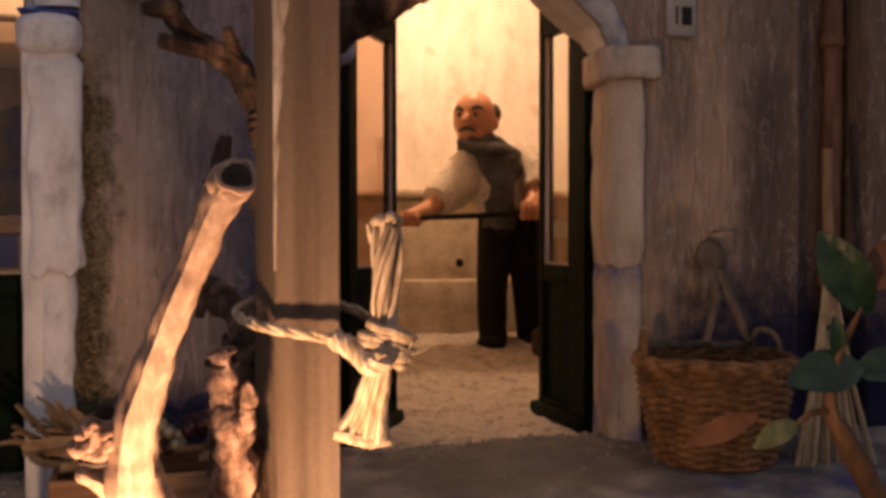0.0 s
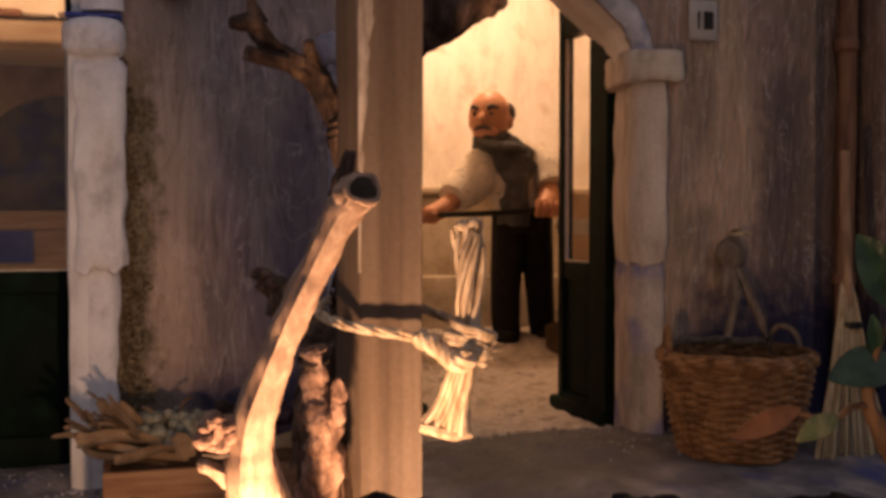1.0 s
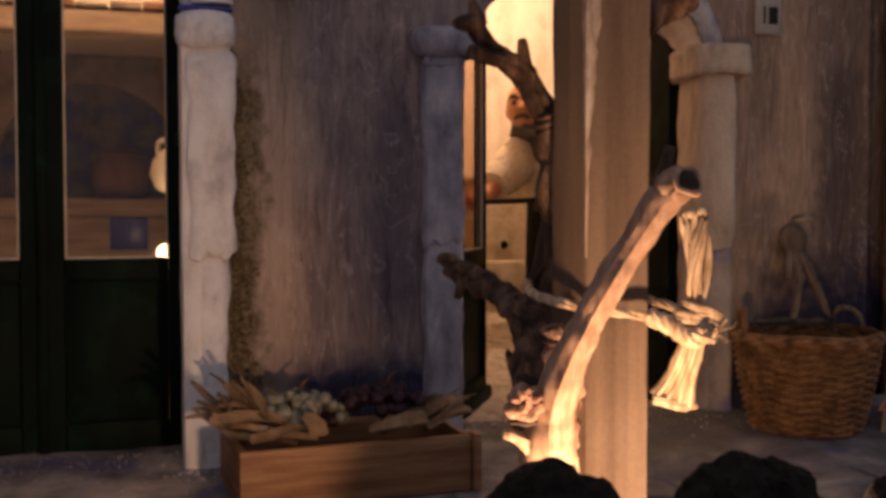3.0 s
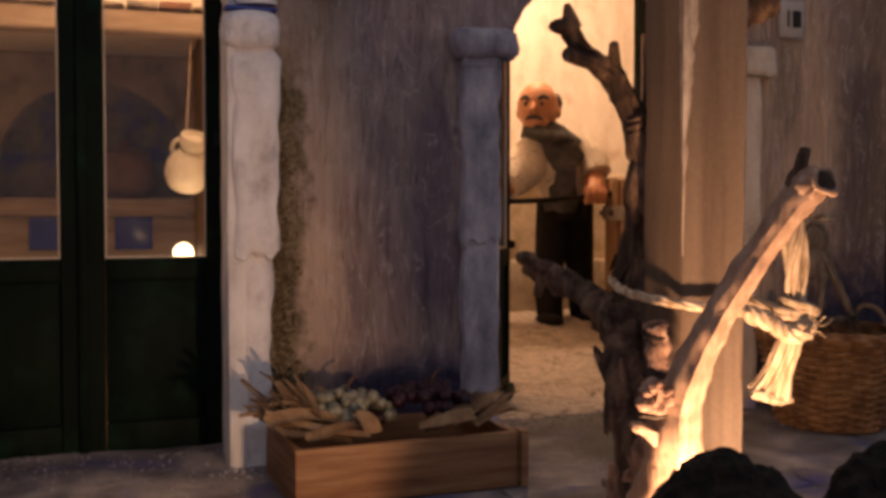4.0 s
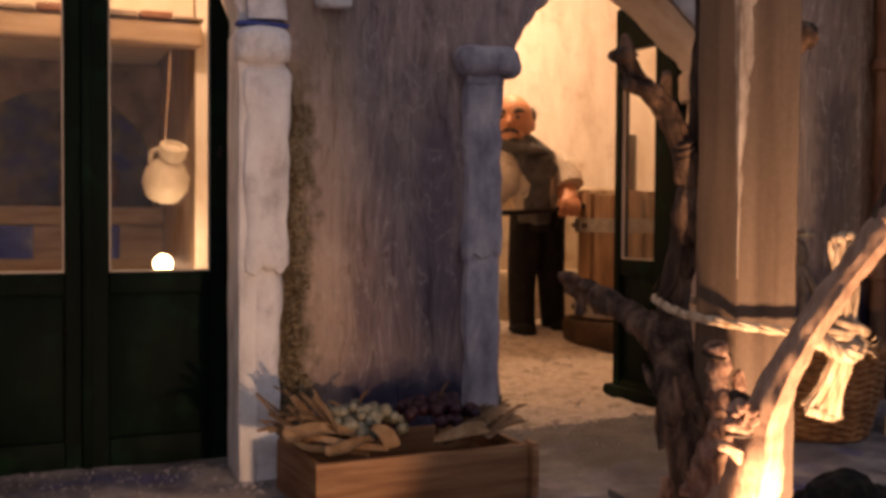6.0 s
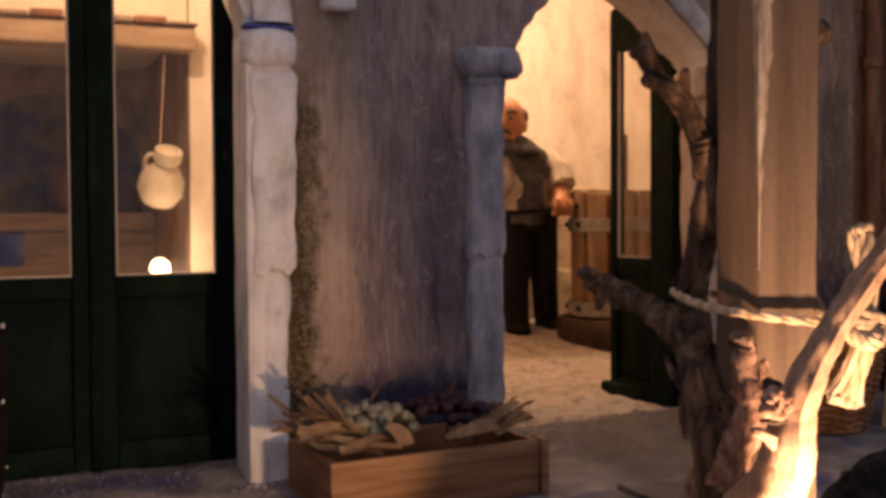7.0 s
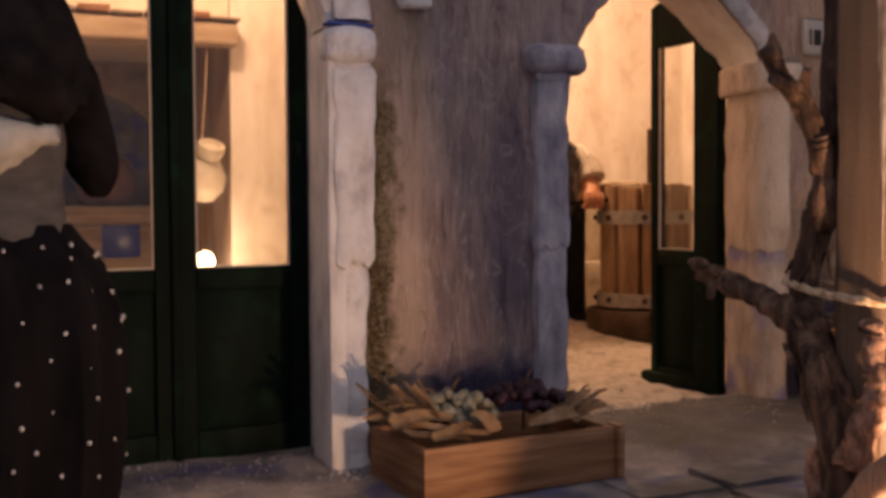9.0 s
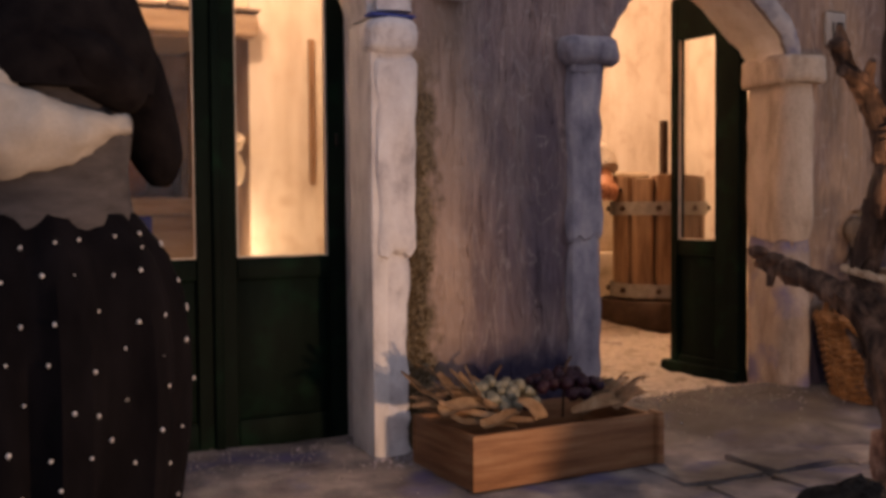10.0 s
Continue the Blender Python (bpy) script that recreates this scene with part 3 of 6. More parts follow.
def ragged_arch(right, springing):
    """The uneven cellar arch, from its left springing over the crown to its right one."""
    keys = [(0.0960, 0.297), (0.1030, 0.320), (0.1150, 0.339), (0.1290, 0.355), (0.1560, 0.376), (0.1950, 0.386), (0.2280, 0.378), (0.2560, 0.361), (0.2790, 0.341), (0.2900 + right * 0.5, 0.331), (0.2970 + right, springing), (0.2975 + right, 0.297)]
    P, _ = smooth_path([(x, 0.0, z) for x, z in keys], [1.0] * len(keys), 44)
    return [(p.x + 0.0024 * noise.noise(Vector((k * 1.73, 1.0, 0.3))), p.z + 0.0020 * noise.noise(Vector((k * 1.61, 5.0, 0.3)))) for k, p in enumerate(P)]


outline += ragged_arch(0.009, 0.316)
outline += [(0.3085, 0.295), (0.3085, -0.02), (0.468, -0.02), (0.468, 0.62), (-1.3, 0.62)]
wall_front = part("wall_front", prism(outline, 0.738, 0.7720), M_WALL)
tagged(wall_front, "streaky brown and violet stucco house wall with two arches", "wall", kind="structure")
wall_side = part("wall_side", roughen(box(0.527, 1.3, 0.728, 0.80, -0.02, 0.62, 0.004), 0.002, 20), M_WALL)
tagged(wall_side, "grey-brown stucco wall beside the drainpipe", "wall", kind="structure")
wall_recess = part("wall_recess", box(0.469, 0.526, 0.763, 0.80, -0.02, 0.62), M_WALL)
tagged(wall_recess, "dark recessed strip of stucco wall", "wall", kind="structure")


for bm in (box(-0.1105, -0.060, 0.7725, 0.8530, -0.02, 0.60, 0.001), box(-0.40, -0.3165, 0.7725, 0.8530, -0.02, 0.60, 0.001)):
    tagged(part("door_reveal", bm, M_JAMB), "pale plaster reveal behind the green doors", "trim", kind="structure")
tagged(part("lintel", box(-0.3160, -0.1110, 0.7725, 0.853, 0.418, 0.60), M_JAMB), "plaster lintel over the green doors", "trim", kind="structure")
FACADE["slant"] = 0.0

# ---- rooms behind ----
def wall(name, bm, m, label):
    return tagged(part(name, bm, m), label, "wall", kind="structure")


wall("wall_partition", box(0.012, 0.030, 0.784, 1.70, -0.02, 0.60), M_ROOM, "cream plaster partition between kitchen and cellar")
wall("wall_cellar_back", box(0.030, 0.75, 1.42, 1.46, -0.02, 0.60), M_ROOM, "cream plaster back wall of the cellar")
wall("wall_cellar_side", box(0.70, 0.75, 0.835, 1.42, -0.02, 0.60), M_ROOM, "cream plaster side wall of the cellar")
wall("wall_kitchen_back", box(-0.62, 0.012, 1.66, 1.70, -0.02, 0.60), M_OVEN, "sooty plaster hearth back wall with painted blue reflections")
wall("wall_kitchen_side", box(-0.62, -0.57, 0.74, 1.66, -0.02, 0.60), M_ROOM, "cream plaster side wall of the kitchen")
ceiling = part("ceiling", box(-0.62, 0.75, 0.740, 1.70, 0.621, 0.64), M_ROOM)
tagged(ceiling, "plain plaster ceiling over both rooms", "ceiling", kind="structure")

# ---- stonework of the arches ----
FACADE["slant"] = 0.072


def stone(name, x0, x1, y0, y1, z0, z1, parent, m, seed, bevel=0.003, amp=0.0012, ragged=False):
    bm = box(x0, x1, y0, y1, z0, z1, bevel, 0, 2)
    long_edges = [e for e in bm.edges if abs(e.verts[0].co.z - e.verts[1].co.z) > (z1 - z0) * 0.6]
    bmesh.ops.subdivide_edges(bm, edges=long_edges, cuts=8, use_grid_fill=True)
    wide = [e for e in bm.edges if abs(e.verts[0].co.x - e.verts[1].co.x) > (x1 - x0) * 0.6]
    bmesh.ops.subdivide_edges(bm, edges=wide, cuts=7, use_grid_fill=True)
    roughen(bm, amp, 60, seed)
    if ragged:
        for v in bm.verts:
            if v.co.z < z0 + 0.004:
                v.co.z += 0.0075 * noise.noise(Vector((v.co.x * 210, seed, 0)))
                v.co.y -= 0.0012
    return part(name, bm, m, parent)


def pilaster(x0, x1, front, joints, label, caps, seed, flare, m=None):
    p = thing("pilaster", ((x0 + x1) / 2, front, 0), label, "pilaster", "pilasters of the arches", "structure")
    m = m or M_PLASTER
    for i, (z0, z1) in enumerate(zip(joints, joints[1:])):
        jut = (-0.0008, -0.0012, 0.0040)[i % 3] if len(joints) == 4 else (0.0, 0.0012)[i]
        stone("shaft_stone", x0 - jut, x1 + jut, front - jut, 0.7450, z0 - 0.0032, z1 + 0.0030, p, m, seed + i * 1.7, 0.0058, 0.0042 if i == 0 else 0.0036, i in (1, 2) or len(joints) == 3 and i == 1)
    c0, c1, cz0, cz1 = caps
    bm = box(c0, c1, front - flare, 0.7480, cz0, cz1, 0.0095 if cz1 - cz0 > 0.02 else 0.006, 2, 3)
    roughen(bm, 0.0022, 55, seed + 9)
    part("capital", bm, m, p, "bulging whitewashed capital")
    stone("neck", x0 - 0.001, x1 + 0.001, front - 0.002, 0.7450, cz0 - 0.006, cz0 + 0.002, p, m, seed + 4, 0.002, 0.0008)
    return p


left_pilaster = pilaster(-0.1105, -0.0855, 0.7285, (-0.008, 0.032, 0.1475, 0.284), "flaking whitewashed pilaster by the green doors", (-0.121, -0.080, 0.288, 0.3145), 1.0, 0.010)
part("blue_line", roughen(box(-0.1185, -0.0825, 0.7238, 0.737, 0.3146, 0.3164, 0.0006), 0.0006, 90), M_BLUELINE, left_pilaster, "blue painted line on the capital")
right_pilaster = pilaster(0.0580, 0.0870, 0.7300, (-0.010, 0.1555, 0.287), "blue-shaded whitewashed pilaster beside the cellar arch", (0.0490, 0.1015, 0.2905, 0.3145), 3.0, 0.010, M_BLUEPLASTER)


def pier_block(name, outline, z0, z1, m, parent, seed, ragged=0.0, amp=0.0014, label=""):
    """A plaster block of the splayed pier, worn along its lower edge; outline in x and y."""
    bm = bmesh.new()
    P, _ = smooth_path([(x, y, 0) for x, y in outline + outline[:1]], [1.0] * (len(outline) + 1), len(outline) * 5)
    ring_pts = P[:-1]
    rings = []
    for k in range(13):
        u = k / 12
        inset = 0.0022 * max(0.0, 1 - u * 9, 1 - (1 - u) * 9)
        c = sum(ring_pts, Vector()) / len(ring_pts)
        ring = []
        for p in ring_pts:
            d = (p - c).normalized()
            z = z0 + (z1 - z0) * u + (1 - u) ** 3 * ragged * noise.noise(Vector((p.x * 85, p.y * 85, seed)))
            ring.append(bm.verts.new((p.x - d.x * inset, p.y - d.y * inset, z)))
        rings.append(ring)
    n = len(ring_pts)
    for r, q in zip(rings, rings[1:]):
        for i in range(n):
            bm.faces.new((r[i], r[(i + 1) % n], q[(i + 1) % n], q[i]))
    bm.faces.new(rings[0][::-1])
    bm.faces.new(rings[-1])
    return part(name, roughen(bm, amp, 58, seed), m, parent, label)


FACADE["slant"] = 0.0
far_pilaster = thing("pilaster", (0.315, 0.785, 0), "cream splayed plaster pier with a cracked joint", "pilaster", "pilasters of the arches", "structure")
LOWER = [(0.3305, 0.7900), (0.3258, 0.7625), (0.3175, 0.7605), (0.3085, 0.7660), (0.3030, 0.7775), (0.3070, 0.8000), (0.3115, 0.8290), (0.3290, 0.8290)]
UPPER = [(0.3315, 0.7900), (0.3268, 0.7602), (0.3175, 0.7582), (0.3070, 0.7640), (0.3010, 0.7765), (0.3055, 0.8000), (0.3105, 0.8295), (0.3300, 0.8295)]
CAPITAL = [(0.3430, 0.7905), (0.3395, 0.7580), (0.3240, 0.7510), (0.3010, 0.7575), (0.2940, 0.7720), (0.2975, 0.8000), (0.3040, 0.8305), (0.3360, 0.8305)]
pier_block("shaft_stone", LOWER, -0.012, 0.1490, M_PIERFOOT, far_pilaster, 5.0)
pier_block("shaft_stone", UPPER, 0.1465, 0.2890, M_PIER, far_pilaster, 6.3, 0.0055)
pier_block("capital", CAPITAL, 0.2893, 0.3140, M_PIER, far_pilaster, 7.1, 0.003, 0.0016, "slab-like cream capital")
FACADE["slant"] = 0.072


def arch_band(cx, z0, a, b, width, t0, t1, parent, seed):
    """A plaster band on the face of an arch, from angle t0 to t1."""
    bm = bmesh.new()
    n = 26
    rows = []
    for k in range(n + 1):
        t = t0 + (t1 - t0) * k / n
        c, s = math.cos(t), math.sin(t)
        line = []
        for q, y in ((0.0, 0.7375), (0.0, 0.7340), (0.15, 0.7310), (0.5, 0.7302), (0.85, 0.7312), (1.0, 0.7345), (1.0, 0.7375)):
            line.append(bm.verts.new((cx + (a + width * q) * c, y, z0 + (b + width * q) * s)))
        rows.append(line)
    for r, q in zip(rows, rows[1:]):
        for k in range(6):
            bm.faces.new((r[k], r[k + 1], q[k + 1], q[k]))
    bm.faces.new(rows[0])
    bm.faces.new(rows[-1][::-1])
    roughen(bm, 0.0013, 55, seed)
    part("band", bm, M_PLASTER, parent)


ring_right = thing("arch_ring", (0.18, 0.73, 0.30), "whitewashed plaster ring round the cellar arch", "arch", "arch rings", "structure")
bm = bmesh.new()
edge = ragged_arch(0.0, 0.316)[20:]
rows = []
for k, (x, z) in enumerate(edge):
    (xa, za), (xb, zb) = edge[max(k - 1, 0)], edge[min(k + 1, len(edge) - 1)]
    n = Vector((za - zb, 0, xb - xa)).normalized()
    rows.append([bm.verts.new((x + n.x * w, y, max(z + n.z * w, 0.3125))) for w, y in ((-0.0004, 0.7375), (-0.0004, 0.7345), (0.004, 0.7322), (0.010, 0.7316), (0.016, 0.7324), (0.0185, 0.7350), (0.0188, 0.7375))])
for r, q in zip(rows, rows[1:]):
    for k in range(6):
        bm.faces.new((r[k], r[k + 1], q[k + 1], q[k]))
part("band", roughen(bm, 0.0010, 55, 1), M_BAND, ring_right)
ring_left = thing("arch_ring", (-0.213, 0.73, 0.32), "whitewashed plaster ring round the door arch", "arch", "arch rings", "structure")
arch_band(-0.213, 0.318, 0.1035, 0.1020, 0.028, 0.02, 1.45, ring_left, 2)
bracket = thing("stone_bracket", (-0.049, 0.73, 0.33), "small pale stone bracket high on the wall", "bracket", kind="structure")
part("block", roughen(box(-0.062, -0.036, 0.722, 0.7375, 0.3315, 0.362, 0.004, 2), 0.0014, 60), M_PLASTER, bracket)

# plaster lining of the openings
def lining(name, x0, x1, y0, y1, z1, label):
    bm = box(x0, x1, y0, y1, -0.004, z1, 0.0015)
    bmesh.ops.subdivide_edges(bm, edges=[e for e in bm.edges if e.calc_length() > 0.03], cuts=9, use_grid_fill=True)
    roughen(bm, 0.0012, 50, x0 * 9)
    return tagged(part(name, bm, M_JAMB), label, "trim", kind="structure")


lining("jamb_1", -0.1175, -0.1045, 0.7282, 0.7724, 0.312, "grey plaster lining beside the green doors")
lining("jamb_3", 0.0860, 0.0900, 0.7400, 0.7720, 0.296, "pale plaster lining of the cellar arch")


def soffit(name, cx, z0, a, b, y0, y1, thick, label, n=28):
    outer = arch(cx, z0, a + 0.0005, b + 0.0005, n)
    inner = arch(cx, z0, a - thick, b - thick, n, True, 0.03, cx)
    bm = prism(outer + inner, y0, y1)
    return tagged(part(name, bm, M_JAMB), label, "trim", kind="structure")


bm = bmesh.new()
front, back = ragged_arch(0.0, 0.316), ragged_arch(0.0125, 0.3155)
rows = []
for k, ((xf, zf), (xb, zb)) in enumerate(zip(front, back)):
    line = [(xf + (xb - xf) * u, 0.7384 + 0.0636 * u, zf + (zb - zf) * u - 0.0015) for u in (0.0, 0.25, 0.5, 0.75, 1.0)]
    o = Vector((xf - 0.197, 0, zf - 0.28)).normalized() * 0.012
    line += [(xb + o.x, 0.8020, zb + o.z + 0.002), (xb + o.x, 0.7724, zb + o.z + 0.002), (xf, 0.7724, zf + 0.0003)]
    rows.append([bm.verts.new(p) for p in line])
for r, q in zip(rows, rows[1:]):
    for k in range(8):
        bm.faces.new((r[k], r[(k + 1) % 8], q[(k + 1) % 8], q[k]))
bm.faces.new(rows[0])
bm.faces.new(rows[-1][::-1])
bmesh.ops.recalc_face_normals(bm, faces=bm.faces[:])
tagged(part("arch_soffit_1", roughen(bm, 0.0012, 60, 3), M_ROOM), "cream plaster underside of the cellar arch", "trim", kind="structure")
soffit("arch_soffit_2", -0.213, 0.315, 0.105, 0.100, 0.7395, 0.7722, 0.0075, "white plaster underside of the door arch")


# ---- green glazed doors ----
def door_leaf(name, x0, x1, y, z0, z1, top, label, hinge_right, stile_l=0.0145, stile_r=0.0145, glass=M_GLASS, glass_label="clear glass pane"):
    """A leaf standing in the plane y: stiles, rails, a sunk lower panel and one pane. top gives its upper edge at x."""
    d = thing(name, (x1 if hinge_right else x0, y, 0), label, "door", "glazed green doors", "structure")
    y0, y1 = y - 0.006, y + 0.006
    pane_z = 0.143
    for a, b in ((x0, x0 + stile_l), (x1 - stile_r, x1)):
        bm = prism([(a, z0), (b, z0), (b, top(b)), (a, top(a))], y0, y1)
        bmesh.ops.bevel(bm, geom=bm.edges[:], offset=0.0008, segments=1, affect="EDGES")
        part("stile", bm, M_GREEN, d)
    xa, xb = x0 + stile_l + 0.0002, x1 - stile_r - 0.0002
    part("lock_rail", box(xa, xb, y0 + 0.0006, y1 - 0.0006, 0.127, pane_z, 0.0012), M_GREEN, d)
    part("bottom_rail", box(xa, xb, y0 + 0.0006, y1 - 0.0006, z0, z0 + 0.022, 0.0012), M_GREEN, d)
    part("panel", box(xa, xb, y0 + 0.0040, y1 - 0.0040, z0 + 0.0222, 0.1268, 0.0006), M_GREEN, d, "sunk dark green door panel")
    rail_z = z1 - 0.020
    mid = [xa + (xb - xa) * k / 8 for k in range(9)]
    bm = prism([(xa, rail_z), (xb, rail_z)] + [(x, max(rail_z + 0.004, top(x))) for x in mid[::-1]], y0 + 0.0006, y1 - 0.0006)
    part("top_rail", bm, M_GREEN, d)
    pane = part("pane", box(xa + 0.0004, xb - 0.0004, y - 0.0008, y + 0.0008, pane_z + 0.0004, rail_z - 0.0004), glass, d, glass_label)
    pane.visible_shadow = False
    for bm in (box(xa, xa + 0.0014, y0 + 0.002, y - 0.0012, pane_z, rail_z, 0.0003), box(xb - 0.0014, xb, y0 + 0.002, y - 0.0012, pane_z, rail_z, 0.0003),
               box(xa + 0.0015, xb - 0.0015, y0 + 0.002, y - 0.0012, pane_z, pane_z + 0.0014, 0.0003)):
        part("putty", roughen(bm, 0.0003, 200), M_PUTTY, d, "pale putty bead")
    return d


def left_top(x):
    u = min(1.0, abs(x + 0.213) / 0.1035)
    return 0.313 + 0.094 * math.sqrt(max(0.0, 1 - u * u))


door_1 = door_leaf("door_1", -0.2125, -0.1110, 0.806, 0.001, 0.402, left_top, "closed dark green glazed door leaf with a sunk panel", True)
door_2 = door_leaf("door_2", -0.3150, -0.2135, 0.806, 0.001, 0.402, left_top, "closed dark green glazed door leaf with a worn edge", False)
part("astragal", box(-0.2165, -0.2095, 0.7965, 0.7998, 0.003, 0.400, 0.0010), M_GREEN, door_1, "narrow strip over the meeting stiles")
part("keyhole_plate", box(-0.1200, -0.1172, 0.7975, 0.7998, 0.226, 0.236, 0.0008), M_BLACKIRON, door_1, "small black latch")


FACADE["slant"] = 0.0


def swing(ob, hinge, degrees):
    """Turns a leaf about its upright hinge line."""
    ob.rotation_euler = (0, 0, radians(degrees))
    ob.location = hinge


def cellar_top_right(x):
    d = min(1.0, max(0.0, (0.276 - x) / 0.099))
    return 0.3885 + 0.007 * math.sin(math.pi * min(1.0, (1 - d) * 2)) if d > 0.5 else 0.3885 - 0.03 * (1 - 2 * d)


def cellar_top_left(x):
    d = min(1.0, max(0.0, (x - 0.0835) / 0.1095))
    return 0.309 + 0.052 * math.sqrt(max(0.0, 1 - (1 - d) ** 2))


door_3 = door_leaf("door_3", 0.1805, 0.2760, 0.800, 0.0005, 0.369, cellar_top_right, "dark green glazed door leaf standing open inwards", True, 0.0095, 0.0330)
part("door_foot", roughen(box(0.1690, 0.2760, 0.7895, 0.8105, 0.002, 0.016, 0.003), 0.001, 80), M_GREEN, door_3, "thick weather bar at the foot")
swing(door_3, (0.3120, 0.836, 0), -84)
door_4 = door_leaf("door_4", 0.0835, 0.1930, 0.800, 0.004, 0.356, cellar_top_left, "dark green glazed door leaf half open inwards", False, 0.0180, 0.0060, M_AMBERGLASS, "dusty amber-tinted glass pane")
part("door_foot", roughen(box(0.0835, 0.2000, 0.7895, 0.8105, 0.002, 0.016, 0.003), 0.001, 80), M_GREEN, door_4, "thick weather bar at the foot")
swing(door_4, (0.1020, 0.824, 0), 60)

# ---- kitchen behind the closed doors ----
hood = thing("fireplace", (-0.25, 1.2, 0), "plastered kitchen fireplace with a thick beam and an arched oven", "fireplace", kind="structure")
part("hood", roughen(box(-0.55, -0.082, 1.190, 1.655, 0.395, 0.600, 0.004), 0.001, 30), M_PALETILE, hood, "pale plaster chimney hood")
part("mantel_beam", roughen(box(-0.56, -0.076, 1.170, 1.200, 0.366, 0.392, 0.004, 3), 0.0025, 40, 2), M_BEAM, hood, "thick pale wooden beam")
for k in range(14):
    x = -0.555 + k * 0.0345
    bm = roughen(box(x, x + 0.033, 1.163, 1.192, 0.3925, 0.3985 + 0.002 * math.sin(k * 2.3), 0.002), 0.0016, 90, k)
    part("ledge_tile", bm, M_TERRA if k % 3 == 0 else M_SOOT, hood)
part("cheek", box(-0.079, 0.011, 1.205, 1.211, 0.001, 0.600, 0.002), M_ROOM, hood, "bright plastered chimney cheek")
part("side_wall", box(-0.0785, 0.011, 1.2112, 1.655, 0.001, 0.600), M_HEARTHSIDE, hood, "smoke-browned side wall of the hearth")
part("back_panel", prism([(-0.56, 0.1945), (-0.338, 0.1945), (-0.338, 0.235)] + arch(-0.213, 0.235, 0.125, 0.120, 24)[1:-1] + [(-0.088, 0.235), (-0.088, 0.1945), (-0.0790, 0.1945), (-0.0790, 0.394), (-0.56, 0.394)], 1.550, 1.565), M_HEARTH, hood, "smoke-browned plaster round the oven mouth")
part("bench", roughen(box(-0.56, -0.0795, 1.508, 1.655, 0.001, 0.168, 0.003, 2), 0.0008, 40), M_BEAM, hood, "plastered hearth bench")
part("bench_top", roughen(box(-0.56, -0.0795, 1.499, 1.655, 0.1690, 0.1940, 0.003, 2), 0.001, 40), M_BEAM, hood, "pale hearth shelf")
for k in range(4):
    x = -0.188 - k * 0.1095
    part("blue_tile", roughen(box(x, x + 0.0495, 1.5035, 1.5075, 0.1240, 0.1680, 0.001), 0.0004, 120, k), M_BLUETILE, hood, "cobalt blue glazed tile")

QX, QY = -0.1725, 1.5720
pot = thing("clay_pot", (QX, QY, 0.1945), "round orange terracotta pot on the hearth shelf", "pot")
part("body", lathe([(0.026, 0.1945), (0.038, 0.204), (0.0435, 0.224), (0.040, 0.244), (0.033, 0.252)], QX, QY), M_TERRA, pot)
part("lid", lathe([(0.035, 0.2525), (0.036, 0.256), (0.024, 0.264), (0.007, 0.268), (0.007, 0.273), (0.001, 0.275)], QX, QY), M_TERRA, pot)

jug = thing("jug", (-0.110, 1.207, 0.198), "cream clay jug hanging tilted by a cord", "jug")
tilt = Matrix.Translation((-0.1103, 1.2060, 0.2231)) @ Euler((radians(24), radians(19), radians(-20))).to_matrix().to_4x4()
part("body", turn(lathe([(0.010, -0.025), (0.019, -0.021), (0.0255, -0.008), (0.0245, 0.006), (0.0165, 0.019), (0.0105, 0.025)], 0, 0), tilt), M_CLAY, jug)
part("mouth", turn(lathe([(0.0105, 0.0252), (0.0145, 0.029), (0.0155, 0.036), (0.0150, 0.0415), (0.0105, 0.0425), (0.0090, 0.0380), (0.002, 0.0370)], 0, 0), tilt), M_CLAY, jug)
part("handle", turn(tube([(-0.0200, 0, 0.012), (-0.0225, 0, 0.021), (-0.0195, 0, 0.029), (-0.0135, 0, 0.031)], 0.0030, 12, 8), tilt), M_CLAY, jug)
part("cord", tube([(-0.113, 1.199, 0.258), (-0.110, 1.192, 0.315), (-0.108, 1.186, 0.366)], 0.0009, 8, 6), M_RAFFIA, jug, "thin hanging cord")

UX, UY = -0.1197, 1.1556
bulb = thing("hearth_bulb", (UX, UY, 0.002), "small lit bulb on a stand in the kitchen", "lamp")
part("stand", lathe([(0.016, 0.003), (0.016, 0.010), (0.004, 0.014), (0.004, 0.105), (0.008, 0.107), (0.008, 0.115)], UX, UY, 16), M_CERAMIC, bulb)
b_ob = part("glass_bulb", lathe([(0.0042, 0.1155), (0.0080, 0.120), (0.0092, 0.127), (0.0074, 0.136), (0.0040, 0.141), (0.0010, 0.1425)], UX, UY, 16), M_BULB, bulb, "glowing glass bulb")
b_ob.visible_shadow = False
rod = part("wall_batten", box(-0.010, -0.003, 1.199, 1.204, 0.205, 0.372, 0.001), M_OAK, place=(-0.006, 1.2, 0.205))
tagged(rod, "thin brown wooden batten on the kitchen wall", "batten")

